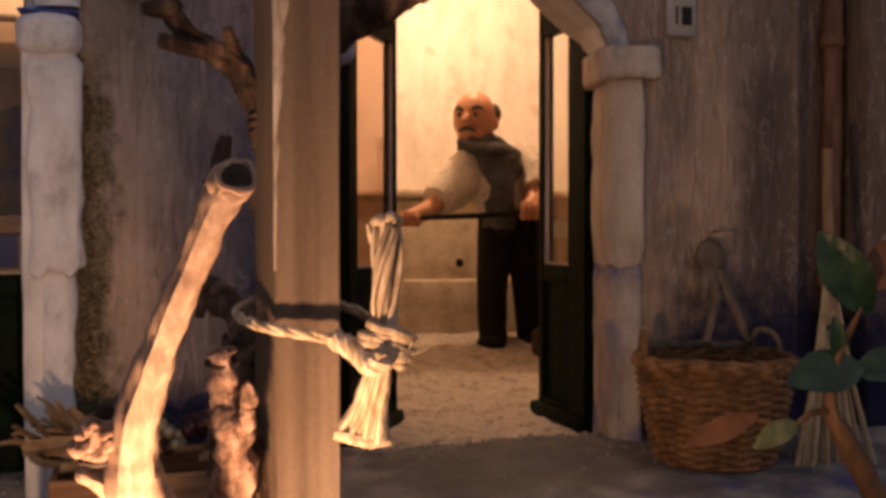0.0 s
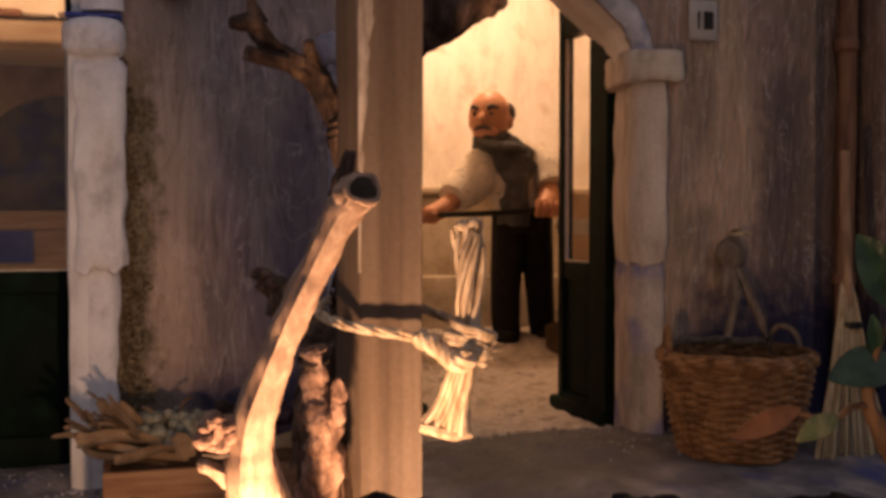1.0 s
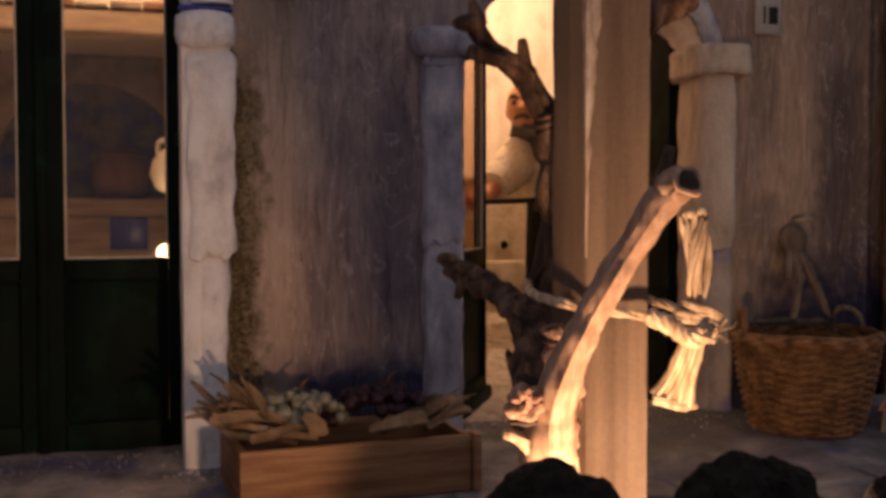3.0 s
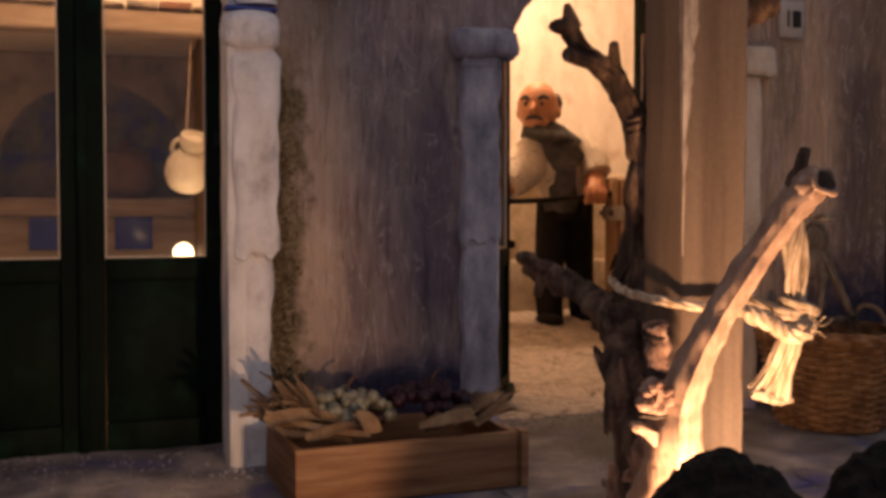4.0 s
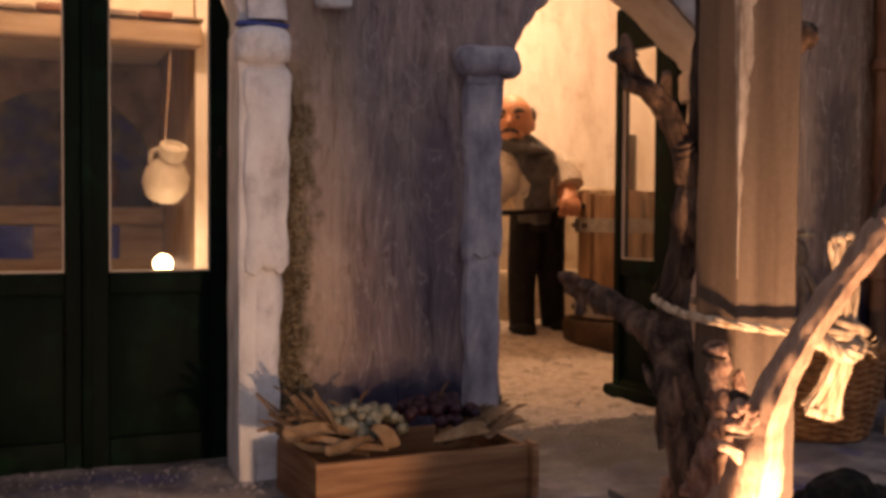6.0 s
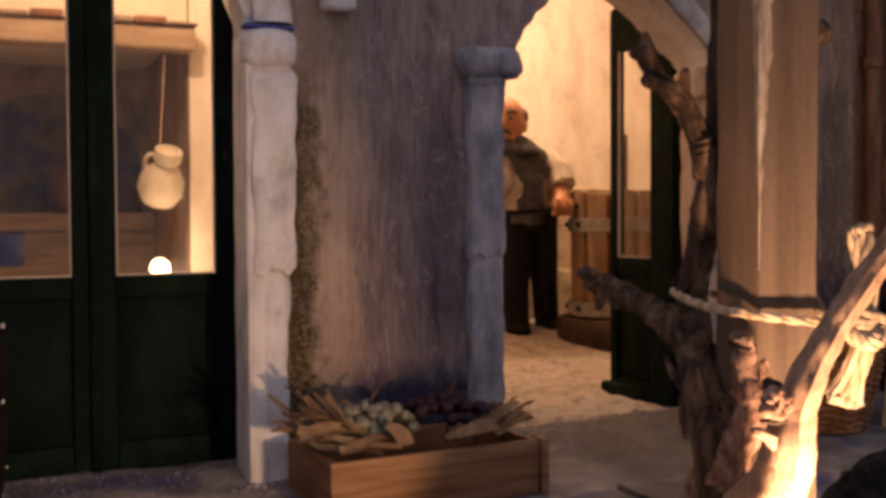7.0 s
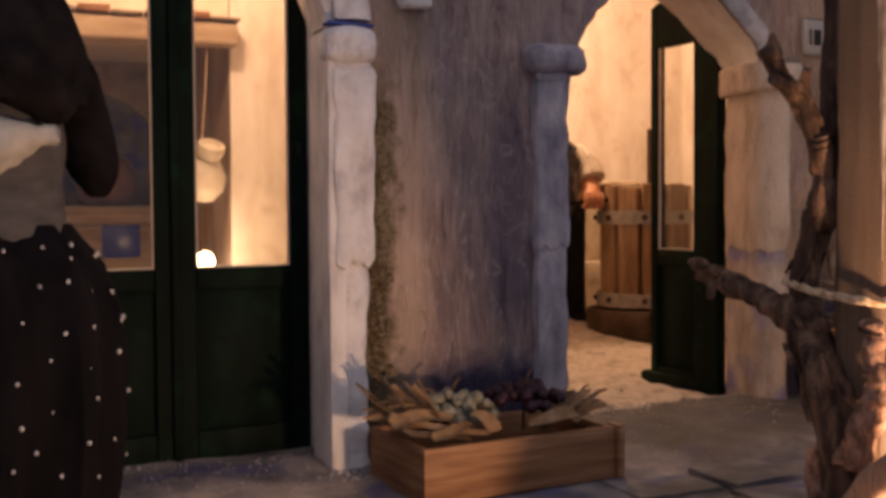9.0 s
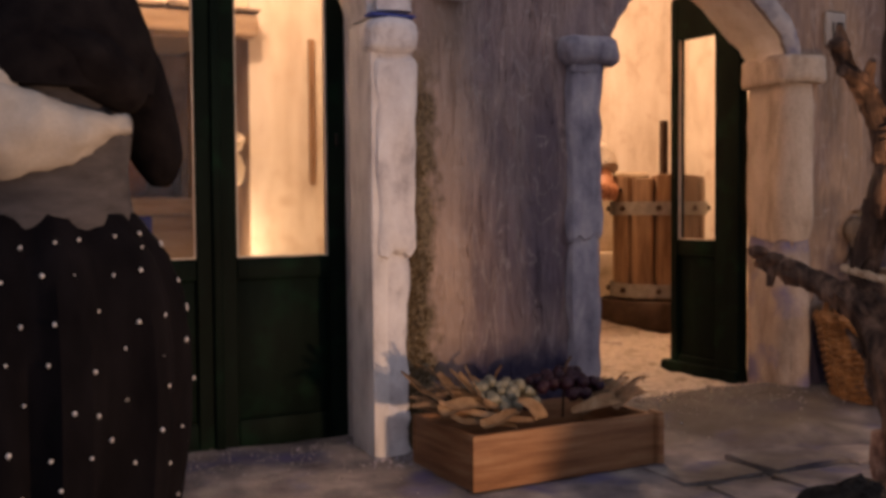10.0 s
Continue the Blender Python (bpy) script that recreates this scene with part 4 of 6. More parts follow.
# ---- wine cellar behind the open doors ----
vat = thing("stone_trough", (0.25, 1.33, 0.03), "sandstone grape trough with a drain hole and plinth", "trough")
bm = box(0.040, 0.520, 1.285, 1.415, 0.030, 0.212, 0.006)
part("basin", roughen(bm, 0.0012, 40), M_STONE, vat)
part("rim", roughen(box(0.036, 0.524, 1.279, 1.4185, 0.2125, 0.224, 0.004, 2), 0.0016, 40), M_STONE, vat, "uneven stone rim")
part("plinth", roughen(box(0.034, 0.526, 1.258, 1.284, 0.030, 0.113, 0.004, 2), 0.0012, 40), M_STONE, vat, "projecting stone plinth")
for k, r in enumerate((0.0105,)):
    bm = lathe([(0.0045, 0), (r, 0), (r, 0.004), (0.0055, 0.0045)], 0, 0, 20, False)
    turn(bm, Matrix.Translation((0.305, 1.2838, 0.133)) @ Euler((radians(90), 0, 0)).to_matrix().to_4x4())
    part("drain_ring", bm, M_STONE, vat)
part("drain_hole", turn(lathe([(0.0052, 0), (0.0052, 0.002)], 0, 0, 16), Matrix.Translation((0.305, 1.2836, 0.133)) @ Euler((radians(90), 0, 0)).to_matrix().to_4x4()), M_CUT, vat, "dark drain hole")

PX, PY = 0.432, 1.135
press = thing("wine_press", (PX, PY, 0.03), "wooden basket wine press with iron hoops", "wine press")
part("tub", lathe([(0.066, 0.020), (0.074, 0.030), (0.076, 0.056), (0.073, 0.060), (0.055, 0.060)], PX, PY, 28), M_DARKOAK, press, "dark wooden catch basin")
for k in range(11):
    a = 2 * math.pi * (k + 0.5) / 11
    bm = box(-0.0135, 0.0135, -0.007, 0.007, 0.061, 0.214 + 0.003 * math.sin(k * 1.9), 0.0022)
    turn(bm, Matrix.Translation((PX + 0.050 * math.cos(a), PY + 0.050 * math.sin(a), 0)) @ Matrix.Rotation(a + math.pi / 2, 4, "Z"))
    part("stave", bm, M_OAK, press)
for z in (0.064, 0.166):
    hoop = part("hoop", lathe([(0.0585, z), (0.0615, z), (0.0615, z + 0.017), (0.0585, z + 0.017), (0.0585, z)], PX, PY, 40, False), M_IRON, press, "grey iron hoop")
    for k in range(8):
        a = 2 * math.pi * (k + 0.2) / 8
        bm = turn(lathe([(0.0035, 0), (0.0035, 0.003), (0.0012, 0.0045)], 0, 0, 8), Matrix.Translation((PX + 0.0612 * math.cos(a), PY + 0.0612 * math.sin(a), z + 0.0085)) @ Matrix.Rotation(a, 4, "Z") @ Matrix.Rotation(math.pi / 2, 4, "Y"))
        part("rivet", bm, M_DARKOAK, hoop)
part("screw", tube([(PX + 0.012, PY + 0.005, 0.07), (PX + 0.012, PY + 0.005, 0.286)], 0.0055, 0, 12), M_DARKOAK, press, "upright dark screw")
part("pressing_block", lathe([(0.041, 0.185), (0.041, 0.205), (0.038, 0.207)], PX, PY, 24), M_OAK, press)
part("lever", tube([(0.200, 1.128, 0.187), (0.290, 1.136, 0.1895), (0.372, 1.136, 0.197), (0.400, 1.135, 0.201)], 0.0032, 12, 8), M_BLACKIRON, press, "black iron turning bar")

cbulb = thing("cellar_bulb", (0.300, 1.215, 0.48), "bare lit bulb hanging from the cellar ceiling", "lamp")
g_ob = part("glass_bulb", blob(0.300, 1.215, 0.512, 0.012, 0.012, 0.015), M_BULB, cbulb, "glowing glass bulb")
g_ob.visible_shadow = False
part("socket", lathe([(0.007, 0.528), (0.007, 0.546), (0.002, 0.548), (0.002, 0.620)], 0.300, 1.215, 12), M_CERAMIC, cbulb)

# the clay man who turns the press: one plain doll
bm = bmesh.new()
join(bm, tube([(0.329, 1.210, 0.040), (0.328, 1.211, 0.10), (0.334, 1.207, 0.190)], [0.0165, 0.0180, 0.024], 10, 14), 0)
join(bm, tube([(0.379, 1.222, 0.040), (0.373, 1.218, 0.10), (0.362, 1.209, 0.190)], [0.0150, 0.0175, 0.024], 10, 14), 0)
join(bm, blob(0.323, 1.198, 0.041, 0.0175, 0.025, 0.010), 0)
join(bm, blob(0.382, 1.208, 0.041, 0.0165, 0.025, 0.010), 0)
join(bm, tube([(0.345, 1.204, 0.192), (0.341, 1.200, 0.208), (0.331, 1.191, 0.240), (0.318, 1.186, 0.262)], [0.033, 0.035, 0.035, 0.024], 10, 16, 0.75), 1)
join(bm, tube([(0.347, 1.207, 0.170), (0.345, 1.204, 0.196)], [0.034, 0.0345], 4, 16, 0.75), 0)
join(bm, tube([(0.320, 1.176, 0.200), (0.313, 1.171, 0.224), (0.308, 1.178, 0.250)], [0.020, 0.021, 0.018], 8, 14), 1)
join(bm, tube([(0.300, 1.186, 0.254), (0.277, 1.172, 0.228), (0.247, 1.150, 0.206)], [0.021, 0.0270, 0.0180], 10, 14), 1)
join(bm, tube([(0.350, 1.184, 0.256), (0.366, 1.173, 0.240), (0.368, 1.160, 0.222)], [0.0175, 0.0200, 0.0180], 8, 12), 1)
join(bm, tube([(0.250, 1.152, 0.204), (0.229, 1.140, 0.192), (0.212, 1.132, 0.187)], [0.0105, 0.0105, 0.0085], 8, 10), 2)
join(bm, tube([(0.365, 1.163, 0.216), (0.361, 1.150, 0.204), (0.352, 1.142, 0.196)], [0.0125, 0.0130, 0.0115], 8, 10), 2)
for k in range(4):
    join(bm, tube([(0.344 + 0.0072 * k, 1.135, 0.204), (0.343 + 0.0072 * k, 1.131, 0.195), (0.344 + 0.0072 * k, 1.137, 0.187)], 0.0036, 5, 6), 2)
    join(bm, tube([(0.204 + 0.0056 * k, 1.126, 0.193), (0.203 + 0.0056 * k, 1.122, 0.186), (0.205 + 0.0056 * k, 1.128, 0.179)], 0.0031, 5, 6), 2)
HEAD = Matrix.Translation((0.2985, 1.178, -0.0035)) @ Matrix.Rotation(radians(-34), 4, "Z") @ Matrix.Translation((-0.304, -1.172, 0))


def on_head(piece, slot):
    join(bm, turn(piece, HEAD), slot)


on_head(blob(0.304, 1.172, 0.305, 0.0248, 0.0268, 0.0310, 3), 2)
on_head(blob(0.304, 1.160, 0.286, 0.0165, 0.0150, 0.0120, 3), 2)
on_head(tube([(0.304, 1.146, 0.308), (0.304, 1.141, 0.300), (0.304, 1.144, 0.2965)], [0.0022, 0.0042, 0.0036], 6, 8), 2)
for s in (-1, 1):
    on_head(blob(0.304 + s * 0.0235, 1.176, 0.299, 0.0040, 0.006, 0.008), 2)
    on_head(blob(0.304 + s * 0.0190, 1.184, 0.311, 0.0085, 0.0135, 0.0115), 3)
    on_head(tube([(0.304 + s * 0.0055, 1.1475, 0.3120), (0.304 + s * 0.0105, 1.1480, 0.3155), (0.304 + s * 0.0165, 1.1540, 0.3135)], [0.0020, 0.0027, 0.0015], 8, 6), 3)
    on_head(blob(0.304 + s * 0.0095, 1.1478, 0.3070, 0.0027, 0.0018, 0.0027), 3)
    on_head(tube([(0.304, 1.1455, 0.2915), (0.304 + s * 0.006, 1.1460, 0.2905), (0.304 + s * 0.0105, 1.1490, 0.2885)], [0.0024, 0.0027, 0.0014], 8, 6), 3)
# grey scarf wound round the neck and over the shoulder, its end hanging in front
wrap, rings = bmesh.new(), []
for cx, cy, z, rx, ry in ((0.3005, 1.178, 0.282, 0.0190, 0.0200), (0.3040, 1.176, 0.277, 0.0250, 0.0255), (0.3080, 1.176, 0.269, 0.0275, 0.0275), (0.3190, 1.178, 0.260, 0.0350, 0.0290),
                          (0.3210, 1.176, 0.250, 0.0315, 0.0280), (0.3235, 1.172, 0.240, 0.0275, 0.0265), (0.3225, 1.169, 0.222, 0.0200, 0.0255), (0.3230, 1.170, 0.200, 0.0185, 0.0250), (0.3250, 1.172, 0.178, 0.0175, 0.0230)):
    rings.append([wrap.verts.new((cx + rx * math.cos(a), cy + ry * math.sin(a), z + 0.002 * math.sin(3 * a + 60 * z))) for a in (2 * math.pi * k / 24 for k in range(24))])
for r, q in zip(rings, rings[1:]):
    for k in range(24):
        wrap.faces.new((r[k], q[k], q[(k + 1) % 24], r[(k + 1) % 24]))
wrap.faces.new(rings[0])
wrap.faces.new(rings[-1][::-1])
bmesh.ops.subdivide_edges(wrap, edges=wrap.edges, cuts=2, use_grid_fill=True, smooth=0.6)
roughen(wrap, 0.0042, 60, 3)
join(bm, wrap, 4)
join(bm, tube([(0.279, 1.170, 0.275), (0.297, 1.150, 0.266), (0.322, 1.153, 0.264), (0.342, 1.176, 0.262)], [0.006, 0.009, 0.010, 0.006], 14, 10, 0.8), 4)
man = part("clay_man_doll", roughen(bm, 0.0007, 90), [M_TROUSER, M_SHIRT, M_SKIN, M_GREYHAIR, M_SCARF], place=(0.343, 1.205, 0.035))
tagged(man, "balding clay doll in grey scarf and black trousers on sand", "doll")

# ---- street in front of the wall: the crate of grapes ----
crate = thing("crate", (-0.015, 0.66, 0), "small pine crate of grapes and dry husks against the wall", "crate")
CR = Matrix.Translation((-0.0885, 0.6260, -0.005)) @ Matrix.Rotation(radians(4.0), 4, "Z")


def crate_board(name, x0, x1, y0, y1, z0, z1):
    return part(name, turn(roughen(box(x0, x1, y0, y1, z0, z1, 0.0010, 1), 0.0005, 90), CR), M_CRATE, crate)


crate_board("front_board", 0.000, 0.1500, 0.000, 0.0045, 0.001, 0.0375)
crate_board("back_board", 0.000, 0.1500, 0.0805, 0.0850, 0.001, 0.0375)
crate_board("end_board", 0.0002, 0.0045, 0.0047, 0.0803, 0.001, 0.0375)
crate_board("end_board", 0.1455, 0.1498, 0.0047, 0.0803, 0.001, 0.0375)
crate_board("bottom_board", 0.0047, 0.1453, 0.0047, 0.0803, 0.002, 0.006)
part("corner_post", turn(box(0.1505, 0.1560, -0.003, 0.010, 0.001, 0.0385, 0.0015), CR), M_CRATE, crate)

rng = random.Random(5)


def grapes(name, cx, cy, cz, n, rx, ry, rz, m, r, label):
    g = thing(name, (cx, cy, cz - rz), label, "grapes", "bunches of grapes in the crate")
    for k in range(n):
        a, u = rng.uniform(0, 2 * math.pi), math.sqrt(rng.random())
        x, y = cx + rx * u * math.cos(a), cy + ry * u * math.sin(a)
        z = cz + rz * math.sqrt(max(0.0, 1 - u * u)) * rng.uniform(0.65, 1.0)
        rr = r * rng.uniform(0.85, 1.15)
        part("grape", blob(x, y, z, rr, rr, rr, 2), m, g)
    part("stalk", tube([(cx, cy, cz - rz * 0.5), (cx + 0.004, cy + 0.003, cz + rz), (cx + 0.012, cy + 0.008, cz + rz * 1.4)], 0.0010, 6, 6), M_STEM, g)
    return g


grapes("white_grapes", -0.050, 0.674, 0.039, 84, 0.034, 0.022, 0.020, M_WHITEG, 0.0041, "bunch of pale green grapes lying in the crate")
grapes("red_grapes", 0.010, 0.678, 0.038, 72, 0.036, 0.024, 0.022, M_REDG, 0.0046, "bunch of dark red grapes lying in the crate")


def husk(points, width, m, seed, label, fold=0.25):
    """A dry strip: a folded blade with thickness."""
    P, R = smooth_path(points, [width * w for w in (0.7, 1.0, 0.9, 0.5)[:len(points)]], 8)
    bm = bmesh.new()
    rows = []
    for i, p in enumerate(P):
        d = (P[min(i + 1, 8)] - P[max(i - 1, 0)]).normalized()
        s = d.cross(Vector((0, -0.5, 0.85))).normalized()
        n = s.cross(d)
        w = R[i] * (1 + 0.15 * noise.noise(Vector((seed, i * 0.7, 0))))
        rows.append([bm.verts.new(p - s * w + n * w * fold), bm.verts.new(p), bm.verts.new(p + s * w + n * w * fold)])
    for r, q in zip(rows, rows[1:]):
        for k in range(2):
            bm.faces.new((r[k], r[k + 1], q[k + 1], q[k]))
    bmesh.ops.solidify(bm, geom=bm.faces[:], thickness=0.0006)
    ob = part("dry_husk", bm, m, place=tuple(P[0]))
    return tagged(ob, label, "husk", "husks in the crate")


HL = "curled dry corn husk sticking out of the crate"
husk([(-0.045, 0.640, 0.036), (-0.068, 0.645, 0.041), (-0.090, 0.650, 0.048), (-0.112, 0.655, 0.060)], 0.0032, M_HUSK, 1, HL)
husk([(-0.040, 0.634, 0.037), (-0.062, 0.637, 0.040), (-0.085, 0.640, 0.046), (-0.104, 0.645, 0.053)], 0.0036, M_HUSK, 2, HL)
husk([(-0.070, 0.660, 0.038), (-0.082, 0.662, 0.050), (-0.088, 0.664, 0.060), (-0.094, 0.668, 0.068)], 0.0048, M_HUSK, 3, HL)
husk([(-0.052, 0.634, 0.034), (-0.072, 0.634, 0.039), (-0.092, 0.634, 0.041), (-0.100, 0.636, 0.046)], 0.0034, M_HUSK, 4, HL)
husk([(0.000, 0.640, 0.037), (0.012, 0.644, 0.041), (0.026, 0.650, 0.046), (0.036, 0.655, 0.047)], 0.0048, M_HUSK, 6, HL)
husk([(0.022, 0.658, 0.036), (0.038, 0.664, 0.043), (0.052, 0.668, 0.050), (0.062, 0.672, 0.052)], 0.0042, M_HUSK, 7, HL)
husk([(0.035, 0.650, 0.036), (0.048, 0.654, 0.042), (0.060, 0.657, 0.046), (0.068, 0.660, 0.044)], 0.0040, M_HUSK, 8, HL)
PAPER = "papery corn husk with a frayed end curling over the crate"


def frayed(points, width, seed, fold, m):
    """A papery strip that widens to a torn, zigzag end."""
    P, R = smooth_path(points, [width * w for w in (0.45, 0.80, 1.0, 0.92)], 9)
    bm = bmesh.new()
    rows = []
    for i, p in enumerate(P):
        d = (P[min(i + 1, 9)] - P[max(i - 1, 0)]).normalized()
        side = d.cross(Vector((0, -0.5, 0.85))).normalized()
        n = side.cross(d)
        line = []
        for k in range(7):
            q = k / 3 - 1
            tear = (0.45 * width * noise.noise(Vector((seed * 3.7, k * 1.9, 0))) if i == 9 else 0.0)
            crease = 0.10 * width * noise.noise(Vector((seed, k * 1.3, i * 0.4)))
            line.append(bm.verts.new(p + side * R[i] * q + n * (R[i] * fold * q * q + crease) + d * tear))
        rows.append(line)
    for r, q in zip(rows, rows[1:]):
        for k in range(6):
            bm.faces.new((r[k], r[k + 1], q[k + 1], q[k]))
    bmesh.ops.solidify(bm, geom=bm.faces[:], thickness=0.0004)
    return tagged(part("dry_husk", bm, m, place=tuple(P[0])), PAPER, "husk", "husks in the crate")


frayed([(-0.050, 0.652, 0.040), (-0.068, 0.647, 0.047), (-0.086, 0.643, 0.049), (-0.104, 0.641, 0.046)], 0.0060, 91, 0.5, M_PAPER)
frayed([(-0.058, 0.668, 0.042), (-0.068, 0.664, 0.051), (-0.076, 0.661, 0.059), (-0.083, 0.659, 0.066)], 0.0058, 92, 0.35, M_PAPER)
frayed([(-0.046, 0.642, 0.042), (-0.058, 0.634, 0.043), (-0.070, 0.629, 0.040), (-0.082, 0.627, 0.0385)], 0.0046, 93, 0.4, M_PAPER)
frayed([(-0.006, 0.640, 0.0385), (0.006, 0.637, 0.0410), (0.019, 0.638, 0.0430), (0.032, 0.641, 0.0435)], 0.0062, 95, 0.5, M_PAPER)
frayed([(0.020, 0.668, 0.040), (0.030, 0.668, 0.0440), (0.040, 0.670, 0.0470), (0.052, 0.672, 0.0480)], 0.0058, 96, 0.45, M_HUSK)
frayed([(-0.049, 0.640, 0.0500), (-0.046, 0.634, 0.0485), (-0.043, 0.6280, 0.0450), (-0.041, 0.6235, 0.0390)], 0.0062, 98, 0.6, M_PAPER)
hrng = random.Random(8)
for k in range(30):
    sx, sy, sz = -0.072 + hrng.uniform(-0.014, 0.022), 0.648 + hrng.uniform(-0.010, 0.030), 0.038
    el, az, L = hrng.uniform(0.12, 0.95), hrng.uniform(-0.35, 0.55), hrng.uniform(0.026, 0.052)
    dx, dy, dz = -math.cos(el) * math.cos(az), math.cos(el) * math.sin(az), math.sin(el)
    bend = hrng.uniform(-0.004, 0.006)
    husk([(sx, sy, sz), (sx + dx * L * 0.35, sy + dy * L * 0.35, sz + dz * L * 0.35 + bend), (sx + dx * L * 0.7, sy + dy * L * 0.7, sz + dz * L * 0.7 + bend), (sx + dx * L, sy + dy * L, sz + dz * L)], hrng.uniform(0.0012, 0.0030), M_HUSK, 10 + k, "thin dry stalk sticking out of the crate", hrng.uniform(0.1, 0.7))
for k in range(34):
    sx, sy, sz = 0.030 + hrng.uniform(-0.006, 0.020), 0.662 + hrng.uniform(-0.008, 0.018), 0.039
    el, az, L = hrng.uniform(0.12, 0.80), hrng.uniform(-0.5, 0.5), hrng.uniform(0.016, 0.032)
    dx, dy, dz = math.cos(el) * math.cos(az), math.cos(el) * math.sin(az), math.sin(el)
    husk([(sx, sy, sz), (sx + dx * L * 0.35, sy + dy * L * 0.35, sz + dz * L * 0.4), (sx + dx * L * 0.7, sy + dy * L * 0.7, sz + dz * L * 0.78), (sx + dx * L, sy + dy * L, sz + dz * L * 0.9)], hrng.uniform(0.0006, 0.0015), M_HUSK, 30 + k, "short dry tuft sticking out of the crate", hrng.uniform(0.1, 0.6))

# ---- basket, rope, broom and pipe by the far wall ----
BX, BY = 0.3590, 0.7080
basket = thing("basket", (BX, BY, 0), "honey-brown wicker basket standing on the ground", "basket")


def basket_radius(z):
    u = (z - 0.006) / 0.070
    return 0.0400 + 0.0145 * u + 0.0060 * u * (1 - u)


def woven_ring(z, phase, r, thick, waves=26):
    pts = []
    n = waves * 4
    for k in range(n):
        a = 2 * math.pi * k / n
        rad = r + 0.0019 * math.sin(waves / 2 * a + phase)
        pts.append((BX + rad * math.cos(a), BY + rad * math.sin(a), z + 0.0006 * math.sin(5 * a + phase * 3)))
    bm = bmesh.new()
    rings = []
    for k, p in enumerate(pts):
        a = 2 * math.pi * k / n
        o = Vector((math.cos(a), math.sin(a), 0))
        rings.append([bm.verts.new(Vector(p) + o * thick * math.cos(t) + Vector((0, 0, thick * math.sin(t)))) for t in (2 * math.pi * j / 5 for j in range(5))])
    for k in range(n):
        r0, r1 = rings[k], rings[(k + 1) % n]
        for j in range(5):
            bm.faces.new((r0[j], r0[(j + 1) % 5], r1[(j + 1) % 5], r1[j]))
    return bm


for k in range(26):
    z = 0.0085 + k * 0.0029
    part("weaver", woven_ring(z, math.pi * (k % 2), basket_radius(z), 0.00175), M_WICKER, basket)
for k in range(26):
    a = 2 * math.pi * (k + 0.5) / 26
    pts = [(BX + basket_radius(z) * math.cos(a), BY + basket_radius(z) * math.sin(a), z) for z in (0.007, 0.03, 0.055, 0.079)]
    part("stake", tube(pts, 0.0014, 0, 5), M_WICKER, basket)
for k, (dz, dr, ph) in enumerate(((0.0765, 0.001, 0.0), (0.0795, 0.0015, 2.1), (0.0820, 0.0, 4.2))):
    part("rim_braid", woven_ring(dz, ph, basket_radius(0.077) + dr, 0.0027, 34), M_WICKER, basket)
part("base", lathe([(0.040, 0.0060), (0.041, 0.0090), (0.002, 0.0090)], BX, BY, 24), M_WICKER, basket)
part("handle", tube([(0.3040, 0.706, 0.078), (0.3050, 0.709, 0.092), (0.3065, 0.714, 0.100), (0.3090, 0.722, 0.099), (0.3110, 0.728, 0.084)], 0.0026, 16, 7), M_WICKER, basket, "looped basket handle")
part("handle", tube([(0.4040, 0.737, 0.076), (0.4050, 0.736, 0.092), (0.4085, 0.729, 0.0985), (0.4135, 0.717, 0.0940), (0.4150, 0.710, 0.078)], 0.0022, 20, 7), M_ROPE, basket, "pale looped basket handle")
rim_cord = []
for k in range(15):
    a = radians(35 + k * 8.5)
    rim_cord.append((BX + 0.0530 * math.cos(a), BY + 0.0530 * math.sin(a), 0.0850 + 0.0008 * math.sin(k * 1.7)))
part("rim_cord", roughen(tube(rim_cord, 0.0030, 40, 8), 0.0007, 200), M_ROPE, basket, "pale twisted cord along the rim")

rope = thing("rope_bundle", (0.385, 0.765, 0.10), "faded tan rope bundle hanging on the wall above the basket", "rope")
part("knot", roughen(blob(0.3840, 0.7640, 0.1530, 0.0125, 0.009, 0.0145, 3), 0.0022, 70), M_ROPE, rope)
part("binding", roughen(tube([(0.3820, 0.7585, 0.1690), (0.3900, 0.7560, 0.1700), (0.3985, 0.7600, 0.1695)], 0.0017, 8, 8), 0.0004, 200), M_STRAW, rope, "pale binding")
for k, pts in enumerate(([(0.382, 0.760, 0.142), (0.381, 0.750, 0.124), (0.374, 0.742, 0.106), (0.366, 0.736, 0.088)], [(0.388, 0.760, 0.142), (0.393, 0.752, 0.124), (0.398, 0.744, 0.104), (0.401, 0.736, 0.088)],
                        [(0.379, 0.761, 0.145), (0.375, 0.756, 0.132), (0.373, 0.754, 0.120)])):
    part("rope_end", roughen(tube(pts, [0.0034, 0.0040, 0.0036, 0.0030][:len(pts)], 14, 8), 0.0006, 160, k), M_ROPE, rope)
part("peg", tube([(0.390, 0.790, 0.171), (0.390, 0.760, 0.172)], 0.0018, 0, 8), M_OAK, rope)

broom = thing("broom", (0.435, 0.690, 0), "upright straw besom leaning on the wall by the basket", "broom")
for k in range(46):
    f = rng.random()
    g = rng.uniform(-1, 1)
    x0, y0 = 0.4380 + 0.032 * g, 0.672 + 0.016 * f
    part("straw", tube([(x0, y0, 0.001), (0.444 + 0.017 * g, 0.688 + 0.008 * f, 0.060), (0.452 + 0.007 * g, 0.705 + 0.004 * f, 0.115), (0.455 + 0.004 * g, 0.712 + 0.003 * f, 0.132)], 0.0011, 0, 5), M_STRAW, broom)
part("binding", tube([(0.4535, 0.7075, 0.098), (0.4535, 0.7075, 0.103)], 0.0105, 0, 14), M_BLACKIRON, broom, "dark binding wire")
